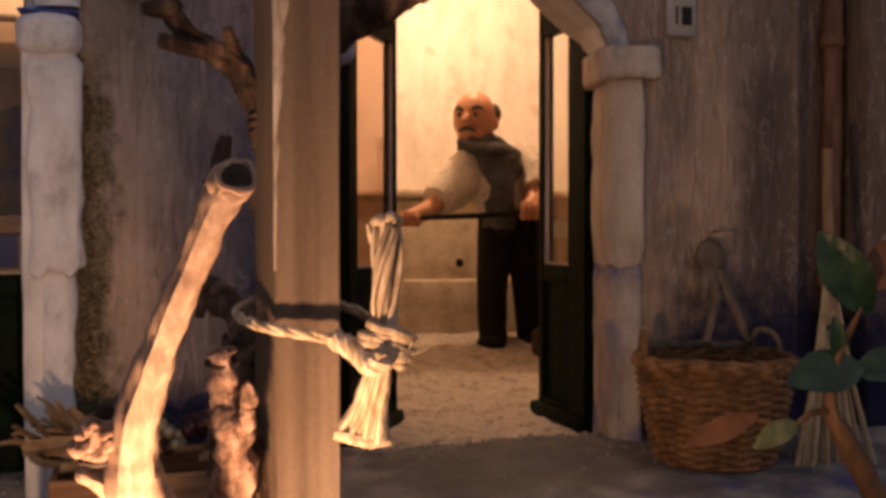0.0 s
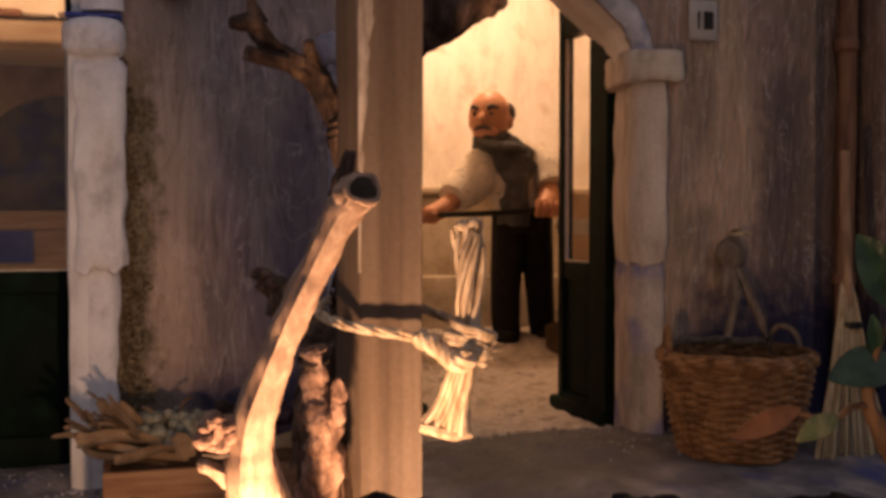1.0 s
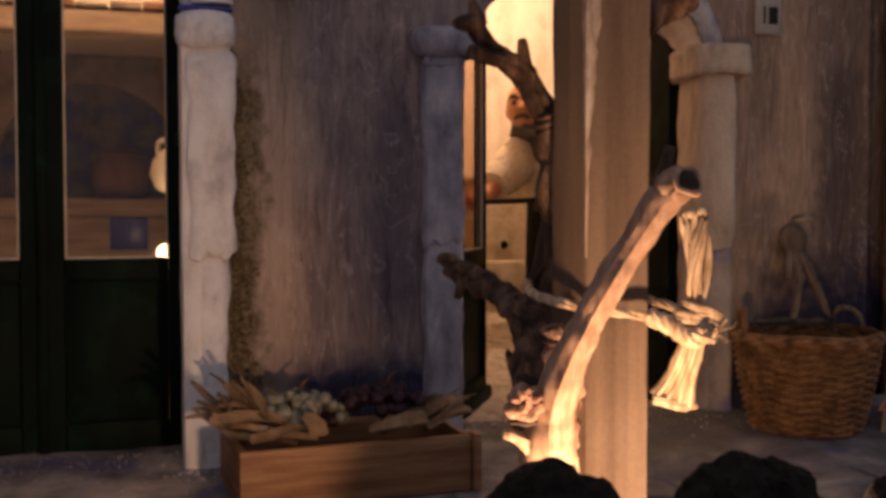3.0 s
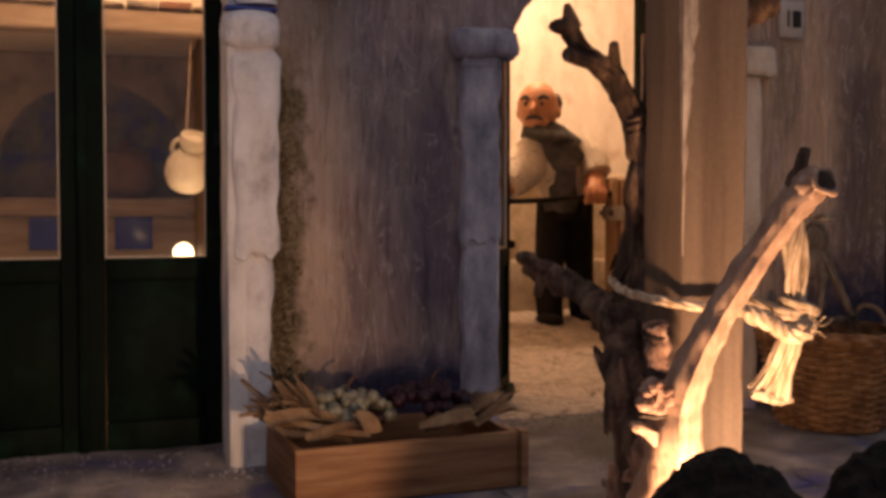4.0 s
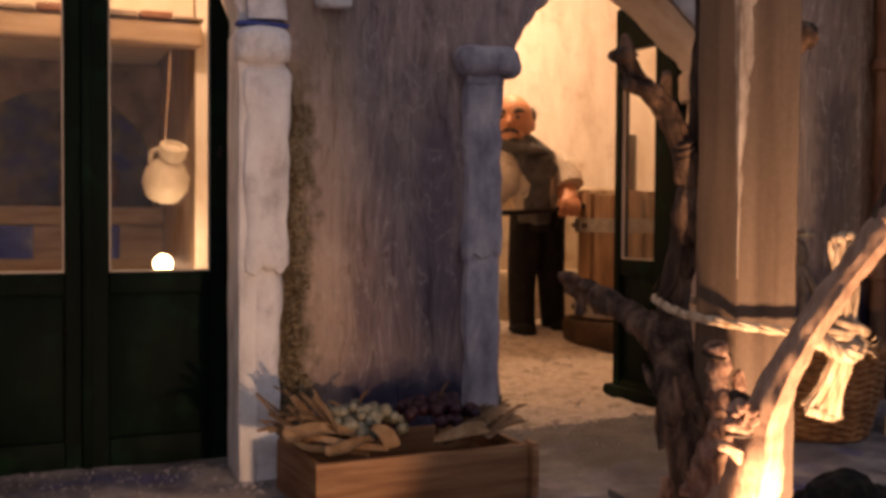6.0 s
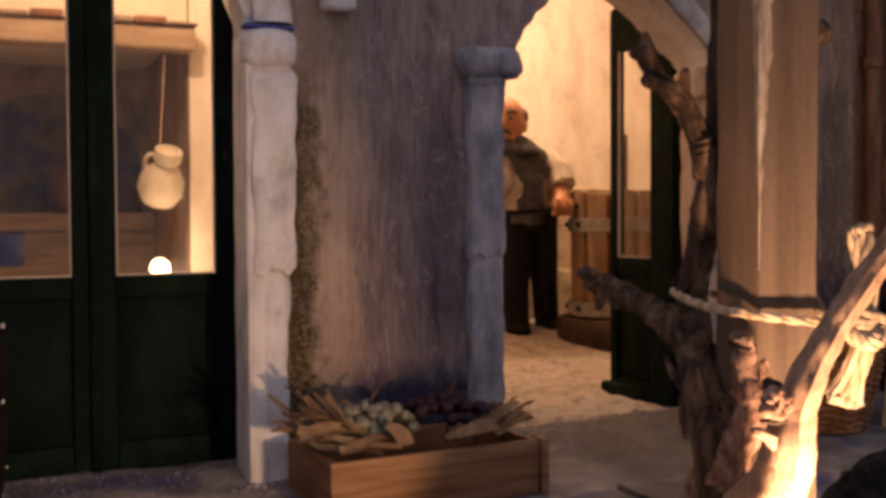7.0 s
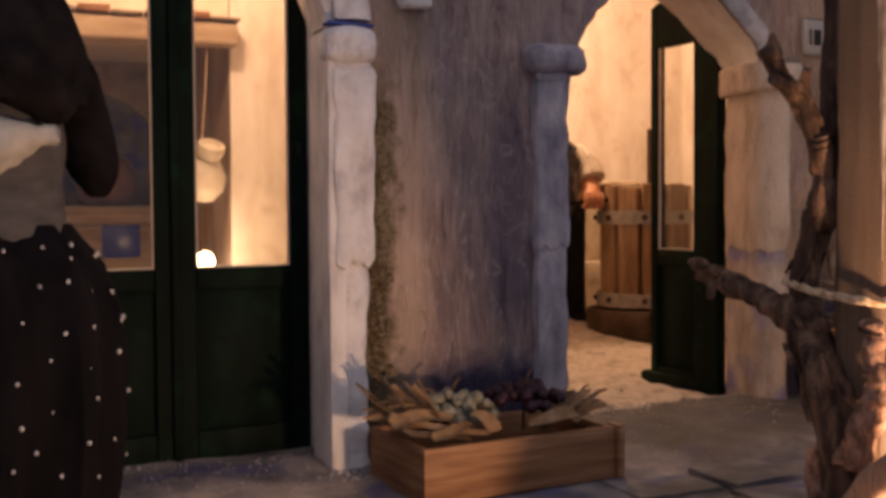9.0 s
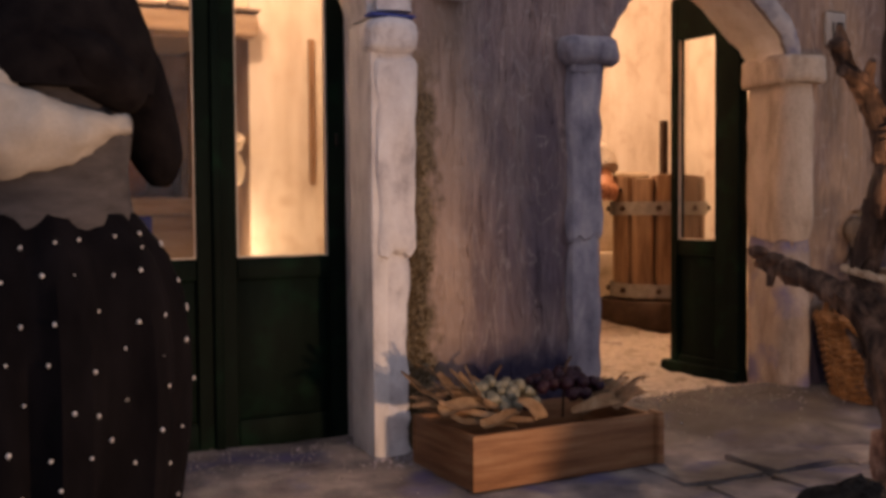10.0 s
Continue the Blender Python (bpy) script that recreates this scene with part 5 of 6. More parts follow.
part("broomstick", tube([(0.453, 0.706, 0.105), (0.459, 0.722, 0.190), (0.462, 0.7275, 0.235)], 0.0040, 6, 10), M_OAK, broom)

FACADE["slant"] = 0.072
pipe = thing("drainpipe", (0.5080, 0.752, 0), "rust-brown drainpipe in the corner of the wall", "pipe", kind="structure")
part("pipe", roughen(tube([(0.5080, 0.752, -0.002), (0.5080, 0.752, 0.15), (0.5095, 0.752, 0.30), (0.5080, 0.752, 0.60)], 0.0085, 20, 12), 0.0012, 60), M_PIPE, pipe)
for z in (0.125, 0.325):
    part("collar", lathe([(0.0088, z), (0.0108, z + 0.002), (0.0108, z + 0.010), (0.0088, z + 0.012)], 0.5080, 0.752, 16), M_PIPE, pipe)

FACADE["slant"] = 0.072
# enamel plaque with two bars in place of its figures
plaque = thing("house_plaque", (0.3605, 0.766, 0.32), "small pale plaque with dark bars on the wall", "plaque")
part("plate", roughen(box(0.3470, 0.3740, 0.7335, 0.7378, 0.3235, 0.3570, 0.0035, 1), 0.0006, 80), M_PLAQUE, plaque)
part("bar", box(0.3545, 0.3562, 0.7325, 0.7334, 0.3330, 0.3470, 0.0003), M_INK, plaque)
part("bar", box(0.3600, 0.3685, 0.7325, 0.7334, 0.3330, 0.3470, 0.0008), M_INK, plaque)

FACADE["slant"] = 0.0
# ---- sprig with leaves in the foreground ----
sprig = thing("leaf_sprig", (0.305, 0.415, -0.004), "leafy green sprig with one red leaf stuck in the ground", "plant")
part("stem", roughen(tube([(0.3130, 0.413, -0.006), (0.2880, 0.414, 0.055), (0.2740, 0.415, 0.080), (0.2660, 0.415, 0.096), (0.2690, 0.414, 0.118), (0.2790, 0.412, 0.140)], [0.0062, 0.0055, 0.0050, 0.0034, 0.0018, 0.0012], 24, 10), 0.0010, 120), M_STEM, sprig)
part("side_stem", tube([(0.2680, 0.415, 0.094), (0.2560, 0.413, 0.0945), (0.2460, 0.412, 0.0895), (0.2290, 0.414, 0.0925)], [0.0018, 0.0016, 0.0014, 0.0010], 14, 7), M_STEM, sprig)


def leaf(base, tip, width, up, m, label, curl=0.15):
    B, T = Vector(base), Vector(tip)
    d = (T - B)
    L = d.length
    d.normalize()
    n = Vector(up).normalized()
    s = d.cross(n).normalized()
    n = s.cross(d)
    bm = bmesh.new()
    N = 10
    rows = []
    for i in range(N + 1):
        u = i / N
        w = width * (math.sin(math.pi * min(1.0, u * 0.97 + 0.03)) ** 0.8)
        p = B + d * L * u + n * (curl * L * 4 * u * (1 - u) * 0.25)
        rows.append([bm.verts.new(p + s * w * k * 0.5 + n * abs(k) * w * 0.14) for k in (-2, -1, 0, 1, 2)])
    for r, q in zip(rows, rows[1:]):
        for k in range(4):
            bm.faces.new((r[k], r[k + 1], q[k + 1], q[k]))
    bmesh.ops.remove_doubles(bm, verts=bm.verts, dist=0.00005)
    bmesh.ops.solidify(bm, geom=bm.faces[:], thickness=0.0005)
    return part("leaf", bm, m, sprig, label)


leaf((0.2830, 0.412, 0.137), (0.2590, 0.415, 0.1735), 0.0105, (-0.5, -1, 0.1), M_LEAF, "glossy green leaf")
leaf((0.2800, 0.413, 0.114), (0.2420, 0.411, 0.1075), 0.0105, (-0.1, -0.8, 0.6), M_LEAF, "broad green leaf")
leaf((0.2770, 0.414, 0.110), (0.3080, 0.410, 0.116), 0.0095, (0.0, -0.7, 0.7), M_LEAF, "glossy green leaf")
leaf((0.2690, 0.414, 0.116), (0.2660, 0.413, 0.137), 0.0036, (-0.3, -1, 0.1), M_LEAF, "small green leaf")
leaf((0.2480, 0.411, 0.0905), (0.2270, 0.412, 0.0800), 0.0052, (0.3, -0.7, 0.7), M_PALELEAF, "curled pale green leaf tip", 0.5)
leaf((0.2300, 0.414, 0.0945), (0.1965, 0.415, 0.0820), 0.0052, (0.1, -0.9, 0.4), M_REDLEAF, "dry orange-red leaf")
leaf((0.2790, 0.411, 0.150), (0.3060, 0.408, 0.167), 0.0110, (0.1, -0.8, 0.5), M_REDLEAF, "dry brown leaf")

# ---- stake, vine and raffia tie ----
stake = thing("wooden_stake", (0.036, 0.374, 0), "split wooden stake standing in front of the house", "stake")
ST = [(0.0165, 0.3840), (0.0222, 0.3635), (0.0425, 0.3515), (0.0455, 0.3760), (0.0410, 0.3900), (0.0270, 0.3960)]
bm = column(ST, -0.004, 0.52, 40)
bmesh.ops.bevel(bm, geom=[e for e in bm.edges if abs(e.verts[0].co.z - e.verts[1].co.z) > 0.005], offset=0.0008, segments=1, affect="EDGES")
part("shaft", roughen(bm, 0.0009, 34, 4), M_POST, stake)
bm = bmesh.new()
rows = []
for k in range(201):
    z = 0.160 + 0.30 * k / 200
    w = 0.0068 * ease(k / 110) + 0.0003 + 0.0011 * min(1.0, k / 40) * (noise.noise(Vector((k * 0.21, 0, 3))) + 0.6 * noise.noise(Vector((k * 0.77, 4, 3))))
    c = Vector((0.0222, 0.3635, z))
    e = Vector((0.862, -0.507, 0))
    g = Vector((-0.267, 0.964, 0))
    o = Vector((-0.80, -0.60, 0)) * 0.0007
    rows.append([bm.verts.new(c + g * w * 0.55 + o * 0.3), bm.verts.new(c + o * 1.2 + (e + g) * 0.0002), bm.verts.new(c + e * w * 1.2 + o * 0.3), bm.verts.new(c + (e + g) * 0.0025)])
for r, q in zip(rows, rows[1:]):
    for i in range(4):
        bm.faces.new((r[i], r[(i + 1) % 4], q[(i + 1) % 4], q[i]))
bm.faces.new(rows[0])
bm.faces.new(rows[-1][::-1])
part("worn_edge", bm, M_POSTEDGE, stake, "pale worn corner of the stake")

vine = thing("vine", (0.012, 0.385, 0), "gnarled old vine trunk with pruned arms tied to a stake", "vine")


def limb(name, pts, radii, m, n, seed, amp=0.0016, scale=95, seg=18, parent=None, label=""):
    bm = tube(pts, radii, n, seg, 1.0, 0.28)
    roughen(bm, amp, scale * 0.7, seed)
    roughen(bm, amp * 0.3, scale * 3, seed + 3)
    return part(name, bm, m, parent or vine, label)


limb("trunk", [(0.0130, 0.373, -0.004), (0.0130, 0.373, 0.028), (0.0138, 0.3735, 0.055), (0.0125, 0.377, 0.080), (0.0115, 0.385, 0.100), (0.0140, 0.394, 0.115), (0.0165, 0.406, 0.128), (0.0150, 0.420, 0.1355)], [0.0160, 0.0140, 0.0118, 0.0106, 0.0098, 0.0092, 0.0086, 0.0066], M_BARK, 44, 1, 0.0024)
limb("arm", [(0.0165, 0.396, 0.108), (0.0225, 0.408, 0.128), (0.0265, 0.416, 0.150), (0.030, 0.410, 0.180), (0.033, 0.406, 0.215), (0.036, 0.406, 0.260), (0.040, 0.406, 0.340), (0.044, 0.406, 0.500)], [0.0085, 0.0082, 0.0070, 0.0066, 0.0066, 0.0066, 0.0064, 0.0060], M_BARK, 70, 2, 0.0015)
limb("branch", [(0.031, 0.403, 0.196), (0.023, 0.400, 0.206), (0.018, 0.402, 0.222), (0.010, 0.402, 0.235), (-0.004, 0.398, 0.243), (-0.013, 0.395, 0.255)], [0.0058, 0.0060, 0.0056, 0.0054, 0.0042, 0.0046], M_BARK, 44, 3, 0.0022)
for kx, ky, kz, kr in ((0.0235, 0.4000, 0.1945, 0.0040), (0.0245, 0.4010, 0.1865, 0.0034)):
    part("pale_knot", roughen(blob(kx, ky, kz, kr, kr * 0.9, kr * 0.8, 3), 0.0012, 190, kz), M_STUB, vine, "pale grown-over knot")
limb("bud", [(-0.012, 0.395, 0.253), (-0.0150, 0.393, 0.2625)], [0.0042, 0.0012], M_BARK, 4, 4, 0.0004)
limb("bud", [(-0.013, 0.395, 0.254), (-0.0225, 0.391, 0.2525)], [0.0046, 0.0018], M_BARK, 4, 5, 0.0004)
limb("bud", [(-0.001, 0.396, 0.239), (-0.0165, 0.390, 0.2415)], [0.0030, 0.0028], M_BARK, 4, 6, 0.0004)
limb("bud", [(0.010, 0.400, 0.238), (0.007, 0.394, 0.2475)], [0.0036, 0.0018], M_BARK, 4, 7, 0.0006)
limb("burl", [(0.026, 0.402, 0.176), (0.022, 0.399, 0.186), (0.026, 0.401, 0.197)], [0.006, 0.0075, 0.006], M_BARK, 8, 8, 0.0014)
for k, z in enumerate((0.2105, 0.2135, 0.2165)):
    limb("bark_ridge", [(0.0145, 0.3965, z - 0.001), (0.0195, 0.3945, z + 0.0005), (0.0245, 0.3965, z + 0.002)], [0.0006, 0.0011, 0.0006], M_BARK, 8, 9 + k, 0.0004)
limb("side_branch", [(0.0160, 0.404, 0.126), (0.0165, 0.419, 0.1335), (0.0110, 0.437, 0.1405), (0.002, 0.451, 0.148), (-0.006, 0.458, 0.152)], [0.0078, 0.0070, 0.0060, 0.0048, 0.0050], M_BARK, 40, 12, 0.0028, 120)
for k, (kx, ky, kz, kr) in enumerate(((-0.0070, 0.4560, 0.1550, 0.0040), (-0.0020, 0.4500, 0.1520, 0.0036), (0.0040, 0.4460, 0.1480, 0.0040), (0.0120, 0.4390, 0.1420, 0.0038))):
    part("burl", roughen(blob(kx, ky, kz, kr * 1.2, kr, kr * 0.9, 3), 0.0020, 170, k), M_BARK, vine)
limb("bud", [(-0.001, 0.452, 0.147), (-0.004, 0.450, 0.138)], [0.0030, 0.0016], M_BARK, 5, 13, 0.0004)
limb("stub", [(0.0070, 0.366, 0.070), (0.0078, 0.352, 0.100), (0.0070, 0.350, 0.112), (0.0055, 0.3515, 0.121), (0.0036, 0.3520, 0.1335)], [0.0080, 0.0060, 0.0056, 0.0048, 0.0034], M_STUB, 40, 14, 0.0032, 190)
for k, (kx, ky, kz, kr) in enumerate(((0.0125, 0.348, 0.1195, 0.0036), (0.0120, 0.347, 0.1130, 0.0034), (0.0030, 0.346, 0.1130, 0.0030), (0.0045, 0.346, 0.1030, 0.0034))):
    part("burl", roughen(blob(kx, ky, kz, kr * 0.8, kr * 0.8, kr * 1.5, 3), 0.0012, 260, k), M_STUB, vine)
for k, z in enumerate((0.1308, 0.1340)):
    ring = [(0.0042 + (0.0050 - 0.0008 * k) * math.cos(t), 0.3518 + (0.0050 - 0.0008 * k) * math.sin(t), z + 0.0012 * math.sin(t + k)) for t in (2 * math.pi * j / 12 for j in range(13))]
    part("bark_ridge", roughen(tube(ring, 0.0009, 0, 6), 0.0005, 300, k), M_STUB if k % 2 else M_CUT, vine)
limb("front_arm", [(0.0080, 0.362, 0.042), (-0.0040, 0.337, 0.066), (-0.0142, 0.309, 0.084), (-0.0192, 0.2960, 0.102), (-0.0197, 0.2910, 0.120), (-0.0116, 0.2820, 0.146), (-0.0008, 0.2680, 0.173), (0.0060, 0.2600, 0.1868)], [0.0110, 0.0108, 0.0104, 0.0088, 0.0062, 0.0047, 0.0044, 0.0052], M_TWIG, 96, 15, 0.0010, 130, 20)
CUT = Vector((0.18, -0.88, 0.44)).normalized().to_track_quat("Z", "Y").to_matrix().to_4x4()
CUT.translation = (0.0066, 0.2558, 0.1866)
part("collar", roughen(blob(0.0050, 0.2608, 0.1852, 0.0054, 0.0050, 0.0060, 3), 0.0010, 240), M_TWIG, vine, "swollen end of the arm")
limb("twig_tip", [(0.0020, 0.2640, 0.1850), (0.0030, 0.2630, 0.1900), (0.0036, 0.2620, 0.1940), (0.0040, 0.2616, 0.1965)], [0.0034, 0.0024, 0.0016, 0.0010], M_BARK, 14, 17, 0.0008, 200)
ring = [(0.0043 * math.cos(t), 0.0041 * math.sin(t) + 0.0005 * math.sin(2 * t), 0.0006 * math.sin(3 * t)) for t in (2 * math.pi * k / 20 for k in range(21))]
part("cut_rim", roughen(turn(tube(ring, 0.0009, 0, 7), CUT), 0.0006, 300), M_TWIG, vine, "pale rim of the cut")
part("cut_face", roughen(turn(blob(0, 0, 0.0002, 0.0038, 0.0036, 0.0010, 3), CUT), 0.0003, 300), M_CUT, vine, "dark hollow cut")
krng = random.Random(4)
limb("knob", [(-0.0215, 0.2960, 0.1150), (-0.0262, 0.2935, 0.1180), (-0.0310, 0.2925, 0.1190)], [0.0056, 0.0052, 0.0046], M_STUB, 12, 18, 0.0016, 230)
for k in range(9):
    a, b = 2 * math.pi * k / 9 + krng.uniform(-0.3, 0.3), krng.uniform(-0.7, 0.7)
    kr = krng.uniform(0.0022, 0.0036)
    part("burl", roughen(blob(-0.0295 + 0.0048 * math.cos(a) * math.cos(b), 0.2918 - 0.0024 * abs(math.sin(b)), 0.1188 + 0.0034 * math.sin(a), kr, kr * 0.9, kr * 0.8, 3), 0.0009, 210, k), M_STUB, vine)
limb("knob", [(-0.0220, 0.2960, 0.1040), (-0.0290, 0.2950, 0.1070), (-0.0345, 0.2965, 0.1092)], [0.0050, 0.0022, 0.0004], M_TWIG, 10, 19, 0.0012, 230)
part("cut_face", roughen(blob(-0.0262, 0.2970, 0.1240, 0.0040, 0.0030, 0.0026, 3), 0.0024, 250), M_CUT, vine, "dark dried cut")
part("crack", roughen(blob(-0.0275, 0.2925, 0.1128, 0.0062, 0.0036, 0.0014, 3), 0.0006, 200), M_CUT, vine, "dark crack under the knob")
limb("cross_branch", [(0.036, 0.406, 0.244), (0.050, 0.404, 0.254), (0.062, 0.401, 0.2585), (0.074, 0.398, 0.266), (0.083, 0.395, 0.270)], [0.0075, 0.0105, 0.0098, 0.0062, 0.0048], M_BARK, 24, 20, 0.0034)
part("cut_face", roughen(blob(0.0842, 0.3945, 0.2705, 0.0026, 0.0036, 0.0042), 0.0005, 150), M_CUT, vine, "dark dried cut")
# unseen root, added so that its shadow edge falls across the crate
limb("shadow_root", [(0.008, 0.373, 0.054), (-0.0090, 0.375, 0.034), (-0.0160, 0.377, -0.006)], [0.0060, 0.0090, 0.0105], M_BARK, 14, 22, 0.0018)
limb("root_spur", [(0.0085, 0.382, 0.044), (0.0065, 0.3865, 0.056), (0.0068, 0.3865, 0.068), (0.0055, 0.3870, 0.0735)], [0.0048, 0.0042, 0.0044, 0.0034], M_STUB, 8, 21, 0.0010)

frng = random.Random(21)
spine = [(0.0115, 0.385, 0.100), (0.0155, 0.400, 0.122), (0.0265, 0.416, 0.150), (0.030, 0.410, 0.180), (0.033, 0.406, 0.215), (0.018, 0.402, 0.222), (0.010, 0.402, 0.235), (-0.004, 0.398, 0.243), (-0.010, 0.396, 0.250)]
for k in range(34):
    i = frng.randrange(5)
    c = Vector(spine[i])
    r = 0.0092 if i < 2 else 0.0068 if i < 5 else 0.0052
    a = frng.uniform(math.pi * 0.75, math.pi * 1.9)
    c = c + Vector((math.cos(a) * r, math.sin(a) * r, frng.uniform(-0.010, 0.010)))
    o = Vector((math.cos(a), math.sin(a), 0))
    L = frng.uniform(0.004, 0.010)
    along = (Vector(spine[i + 1]) - Vector(spine[i])).normalized() if i != 4 else Vector((0, 0, 1))
    L *= 1.0 if i < 4 else 0.55
    c = c if i < 5 else Vector(spine[i]) + (o - along * o.dot(along)).normalized() * 0.0046 + along * frng.uniform(-0.006, 0.006)
    d = (along + Vector((frng.uniform(-0.3, 0.3), frng.uniform(-0.3, 0.3), frng.uniform(-0.2, 0.2)))).normalized()
    bm = tube([c - d * L, c + o * 0.0004, c + d * L + o * frng.uniform(0.0, 0.0028)], [0.0009, frng.uniform(0.0016, 0.0030), 0.0007], 6, 6, 0.45)
    part("bark_flake", roughen(bm, 0.0006, 220, k), M_BARK, vine)

tie = thing("raffia_tie", (0.054, 0.334, 0.10), "twisted raffia cord knotted round stake and vine", "cord")


def cord(name, pts, r, n, strands, pitch, parent, label=""):
    """A twisted cord of several strands."""
    P, R = smooth_path(pts, [r] * len(pts), n)
    bm = bmesh.new()
    for s in range(strands):
        line = []
        for i, p in enumerate(P):
            d = (P[min(i + 1, n)] - P[max(i - 1, 0)]).normalized()
            a = d.cross(Vector((0.1, 0.2, 1))).normalized()
            b = d.cross(a)
            t = 2 * math.pi * (s / strands + i / n * pitch)
            line.append(p + (a * math.cos(t) + b * math.sin(t)) * r * 0.55)
        join(bm, tube(line, r * 0.58, 0, 6))
    return part(name, bm, M_RAFFIA, parent, label)


cord("loop", [(0.050, 0.338, 0.1375), (0.032, 0.349, 0.1395), (0.0175, 0.3620, 0.1415), (0.0100, 0.385, 0.1440), (0.0165, 0.412, 0.1465), (0.028, 0.430, 0.1470), (0.048, 0.420, 0.1450), (0.060, 0.385, 0.1410), (0.062, 0.358, 0.1385), (0.056, 0.340, 0.1370)], 0.0019, 90, 3, 7, tie)
for k in range(6):
    ring = []
    for j in range(19):
        t = 2 * math.pi * j / 18
        ring.append((0.0545 + 0.0006 * k + (0.0082 - 0.0005 * abs(k - 2.5) + 0.0007 * math.sin(k * 2.4)) * math.cos(t), 0.3375 + 0.0062 * math.sin(t), 0.1318 + 0.0019 * k + (0.0012 * math.sin(k * 1.9) - 0.0020) * math.cos(t) + 0.0004 * rng.uniform(-1, 1)))
    part("wrap", roughen(tube(ring, 0.0013 + 0.0005 * ((k * 7) % 3) / 2, 36, 7), 0.0004, 200, k), M_RAFFIA, tie)
cord("hitch", [(0.040, 0.345, 0.1385), (0.046, 0.338, 0.1350), (0.050, 0.331, 0.1310), (0.054, 0.329, 0.1330)], 0.0034, 20, 3, 2, tie)
part("knot", roughen(blob(0.0550, 0.3375, 0.1365, 0.0070, 0.0055, 0.0066, 3), 0.0018, 120), M_RAFFIA, tie)
for k in range(17):
    a0, rr = 2 * math.pi * k / 17 * 2, (0.0052, 0.0040, 0.0020)[k % 3]
    pts = []
    top = 0.0385 - 0.0045 * rng.random()
    for j in range(7):
        u = j / 6
        a = a0 + 2.5 * u
        w = rr * (0.55 + 0.55 * u + 0.12 * math.sin(5 * u + k))
        pts.append((0.0555 + 0.0012 * u + w * math.cos(a), 0.3355 + 0.0050 * u + 0.7 * w * math.sin(a), 0.139 + top * u))
    part("strand", roughen(tube(pts, [0.0011, 0.0012, 0.0013, 0.0013, 0.0014, 0.0014, 0.0008], 18, 6, 0.7), 0.0004, 230, k), M_RAFFIA, tie)
for k in range(5):
    a = 2 * math.pi * k / 5
    cx, cy = 0.0567 + 0.0036 * math.cos(a), 0.3405 + 0.0026 * math.sin(a)
    part("strand_fold", roughen(blob(cx, cy, 0.1772 + 0.0008 * math.sin(k * 2.1), 0.0021, 0.0019, 0.0022, 2), 0.0005, 260, k), M_RAFFIA, tie)
for k in range(22):
    u = ((k * 8) % 22) / 21
    y = 0.3360 + 0.0024 * math.sin(k * 2.4)
    low = 0.1052 + 0.0016 * math.sin(k * 1.9) + 0.0028 * (1 - u)
    bx = 0.0405 + 0.0172 * u + 0.0008 * math.sin(k * 3.1)
    pts = [(0.0520 + 0.0060 * u, y, 0.1340), (0.0485 + 0.0088 * u, y + 0.001, 0.1245), (0.0455 + 0.0112 * u, y + 0.004, 0.1150), (bx, y + 0.0055, low)]
    part("tassel_strand", roughen(tube(pts, [0.0011, 0.0013, 0.0014, 0.0017], 16, 6, 0.75), 0.0004, 210, k), M_RAFFIA, tie)
part("tassel_lip", roughen(tube([(0.0400, 0.3410, 0.1080), (0.0458, 0.3398, 0.1062), (0.0518, 0.3402, 0.1050), (0.0578, 0.3414, 0.1048)], [0.0015, 0.0021, 0.0022, 0.0014], 14, 8), 0.0007, 220), M_RAFFIA, tie, "frayed cut end")
for k in range(4):
    g, h = rng.uniform(-1, 1), rng.uniform(-1, 1)
    part("fibre", tube([(0.058, 0.334, 0.134), (0.062 + 0.003 * g, 0.331, 0.135 + 0.004 * h), (0.064 + 0.006 * g, 0.329 + 0.004 * g, 0.138 + 0.010 * h)], 0.0002, 6, 4), M_RAFFIA, tie)

# the little lamp that lights the vine from below
spot = thing("stage_lamp", (-0.0140, 0.2570, -0.004), "small bare bulb on a socket lighting the vine", "lamp")
part("socket", lathe([(0.009, -0.006), (0.009, 0.004), (0.0048, 0.006), (0.0048, 0.034)], -0.0140, 0.2570, 16), M_CERAMIC, spot)
s_ob = part("glass_bulb", lathe([(0.0040, 0.0345), (0.0058, 0.039), (0.0058, 0.047), (0.0027, 0.053), (0.001, 0.054)], -0.0140, 0.2570, 16), M_BULB, spot, "glowing glass bulb")
s_ob.visible_shadow = False


# ---- dark mossy mounds in front ----
def mound(x, y, h, rx, ry, seed):
    bm = blob(x, y, h * 0.45, rx, ry, h * 0.55, 5)
    roughen(bm, 0.0040, 38, seed)
    roughen(bm, 0.0022, 110, seed)
    roughen(bm, 0.0013, 330, seed)
    for v in bm.verts:
        v.co.z = max(v.co.z, -0.004)
    m_ob = thing("mossy_rock", (x, y, 0), "dark moss-covered rock on the ground", "rock", "mossy rocks")
    part("rock", bm, M_MOSS, m_ob)
    return m_ob


mound(0.006, 0.226, 0.1160, 0.036, 0.016, 1)
mound(-0.047, 0.222, 0.1170, 0.034, 0.022, 2)
mound(0.074, 0.226, 0.1110, 0.040, 0.026, 3)
mound(0.140, 0.250, 0.1020, 0.036, 0.026, 5)
# unseen low rock, added to keep the stage lamp off the basket side
mound(0.0540, 0.300, 0.0520, 0.030, 0.018, 4)
mound(-0.160, 0.245, 0.1030, 0.034, 0.024, 7)

# ---- the woman doll at the street's end: one plain doll ----
WX, WY = -0.352, 0.604


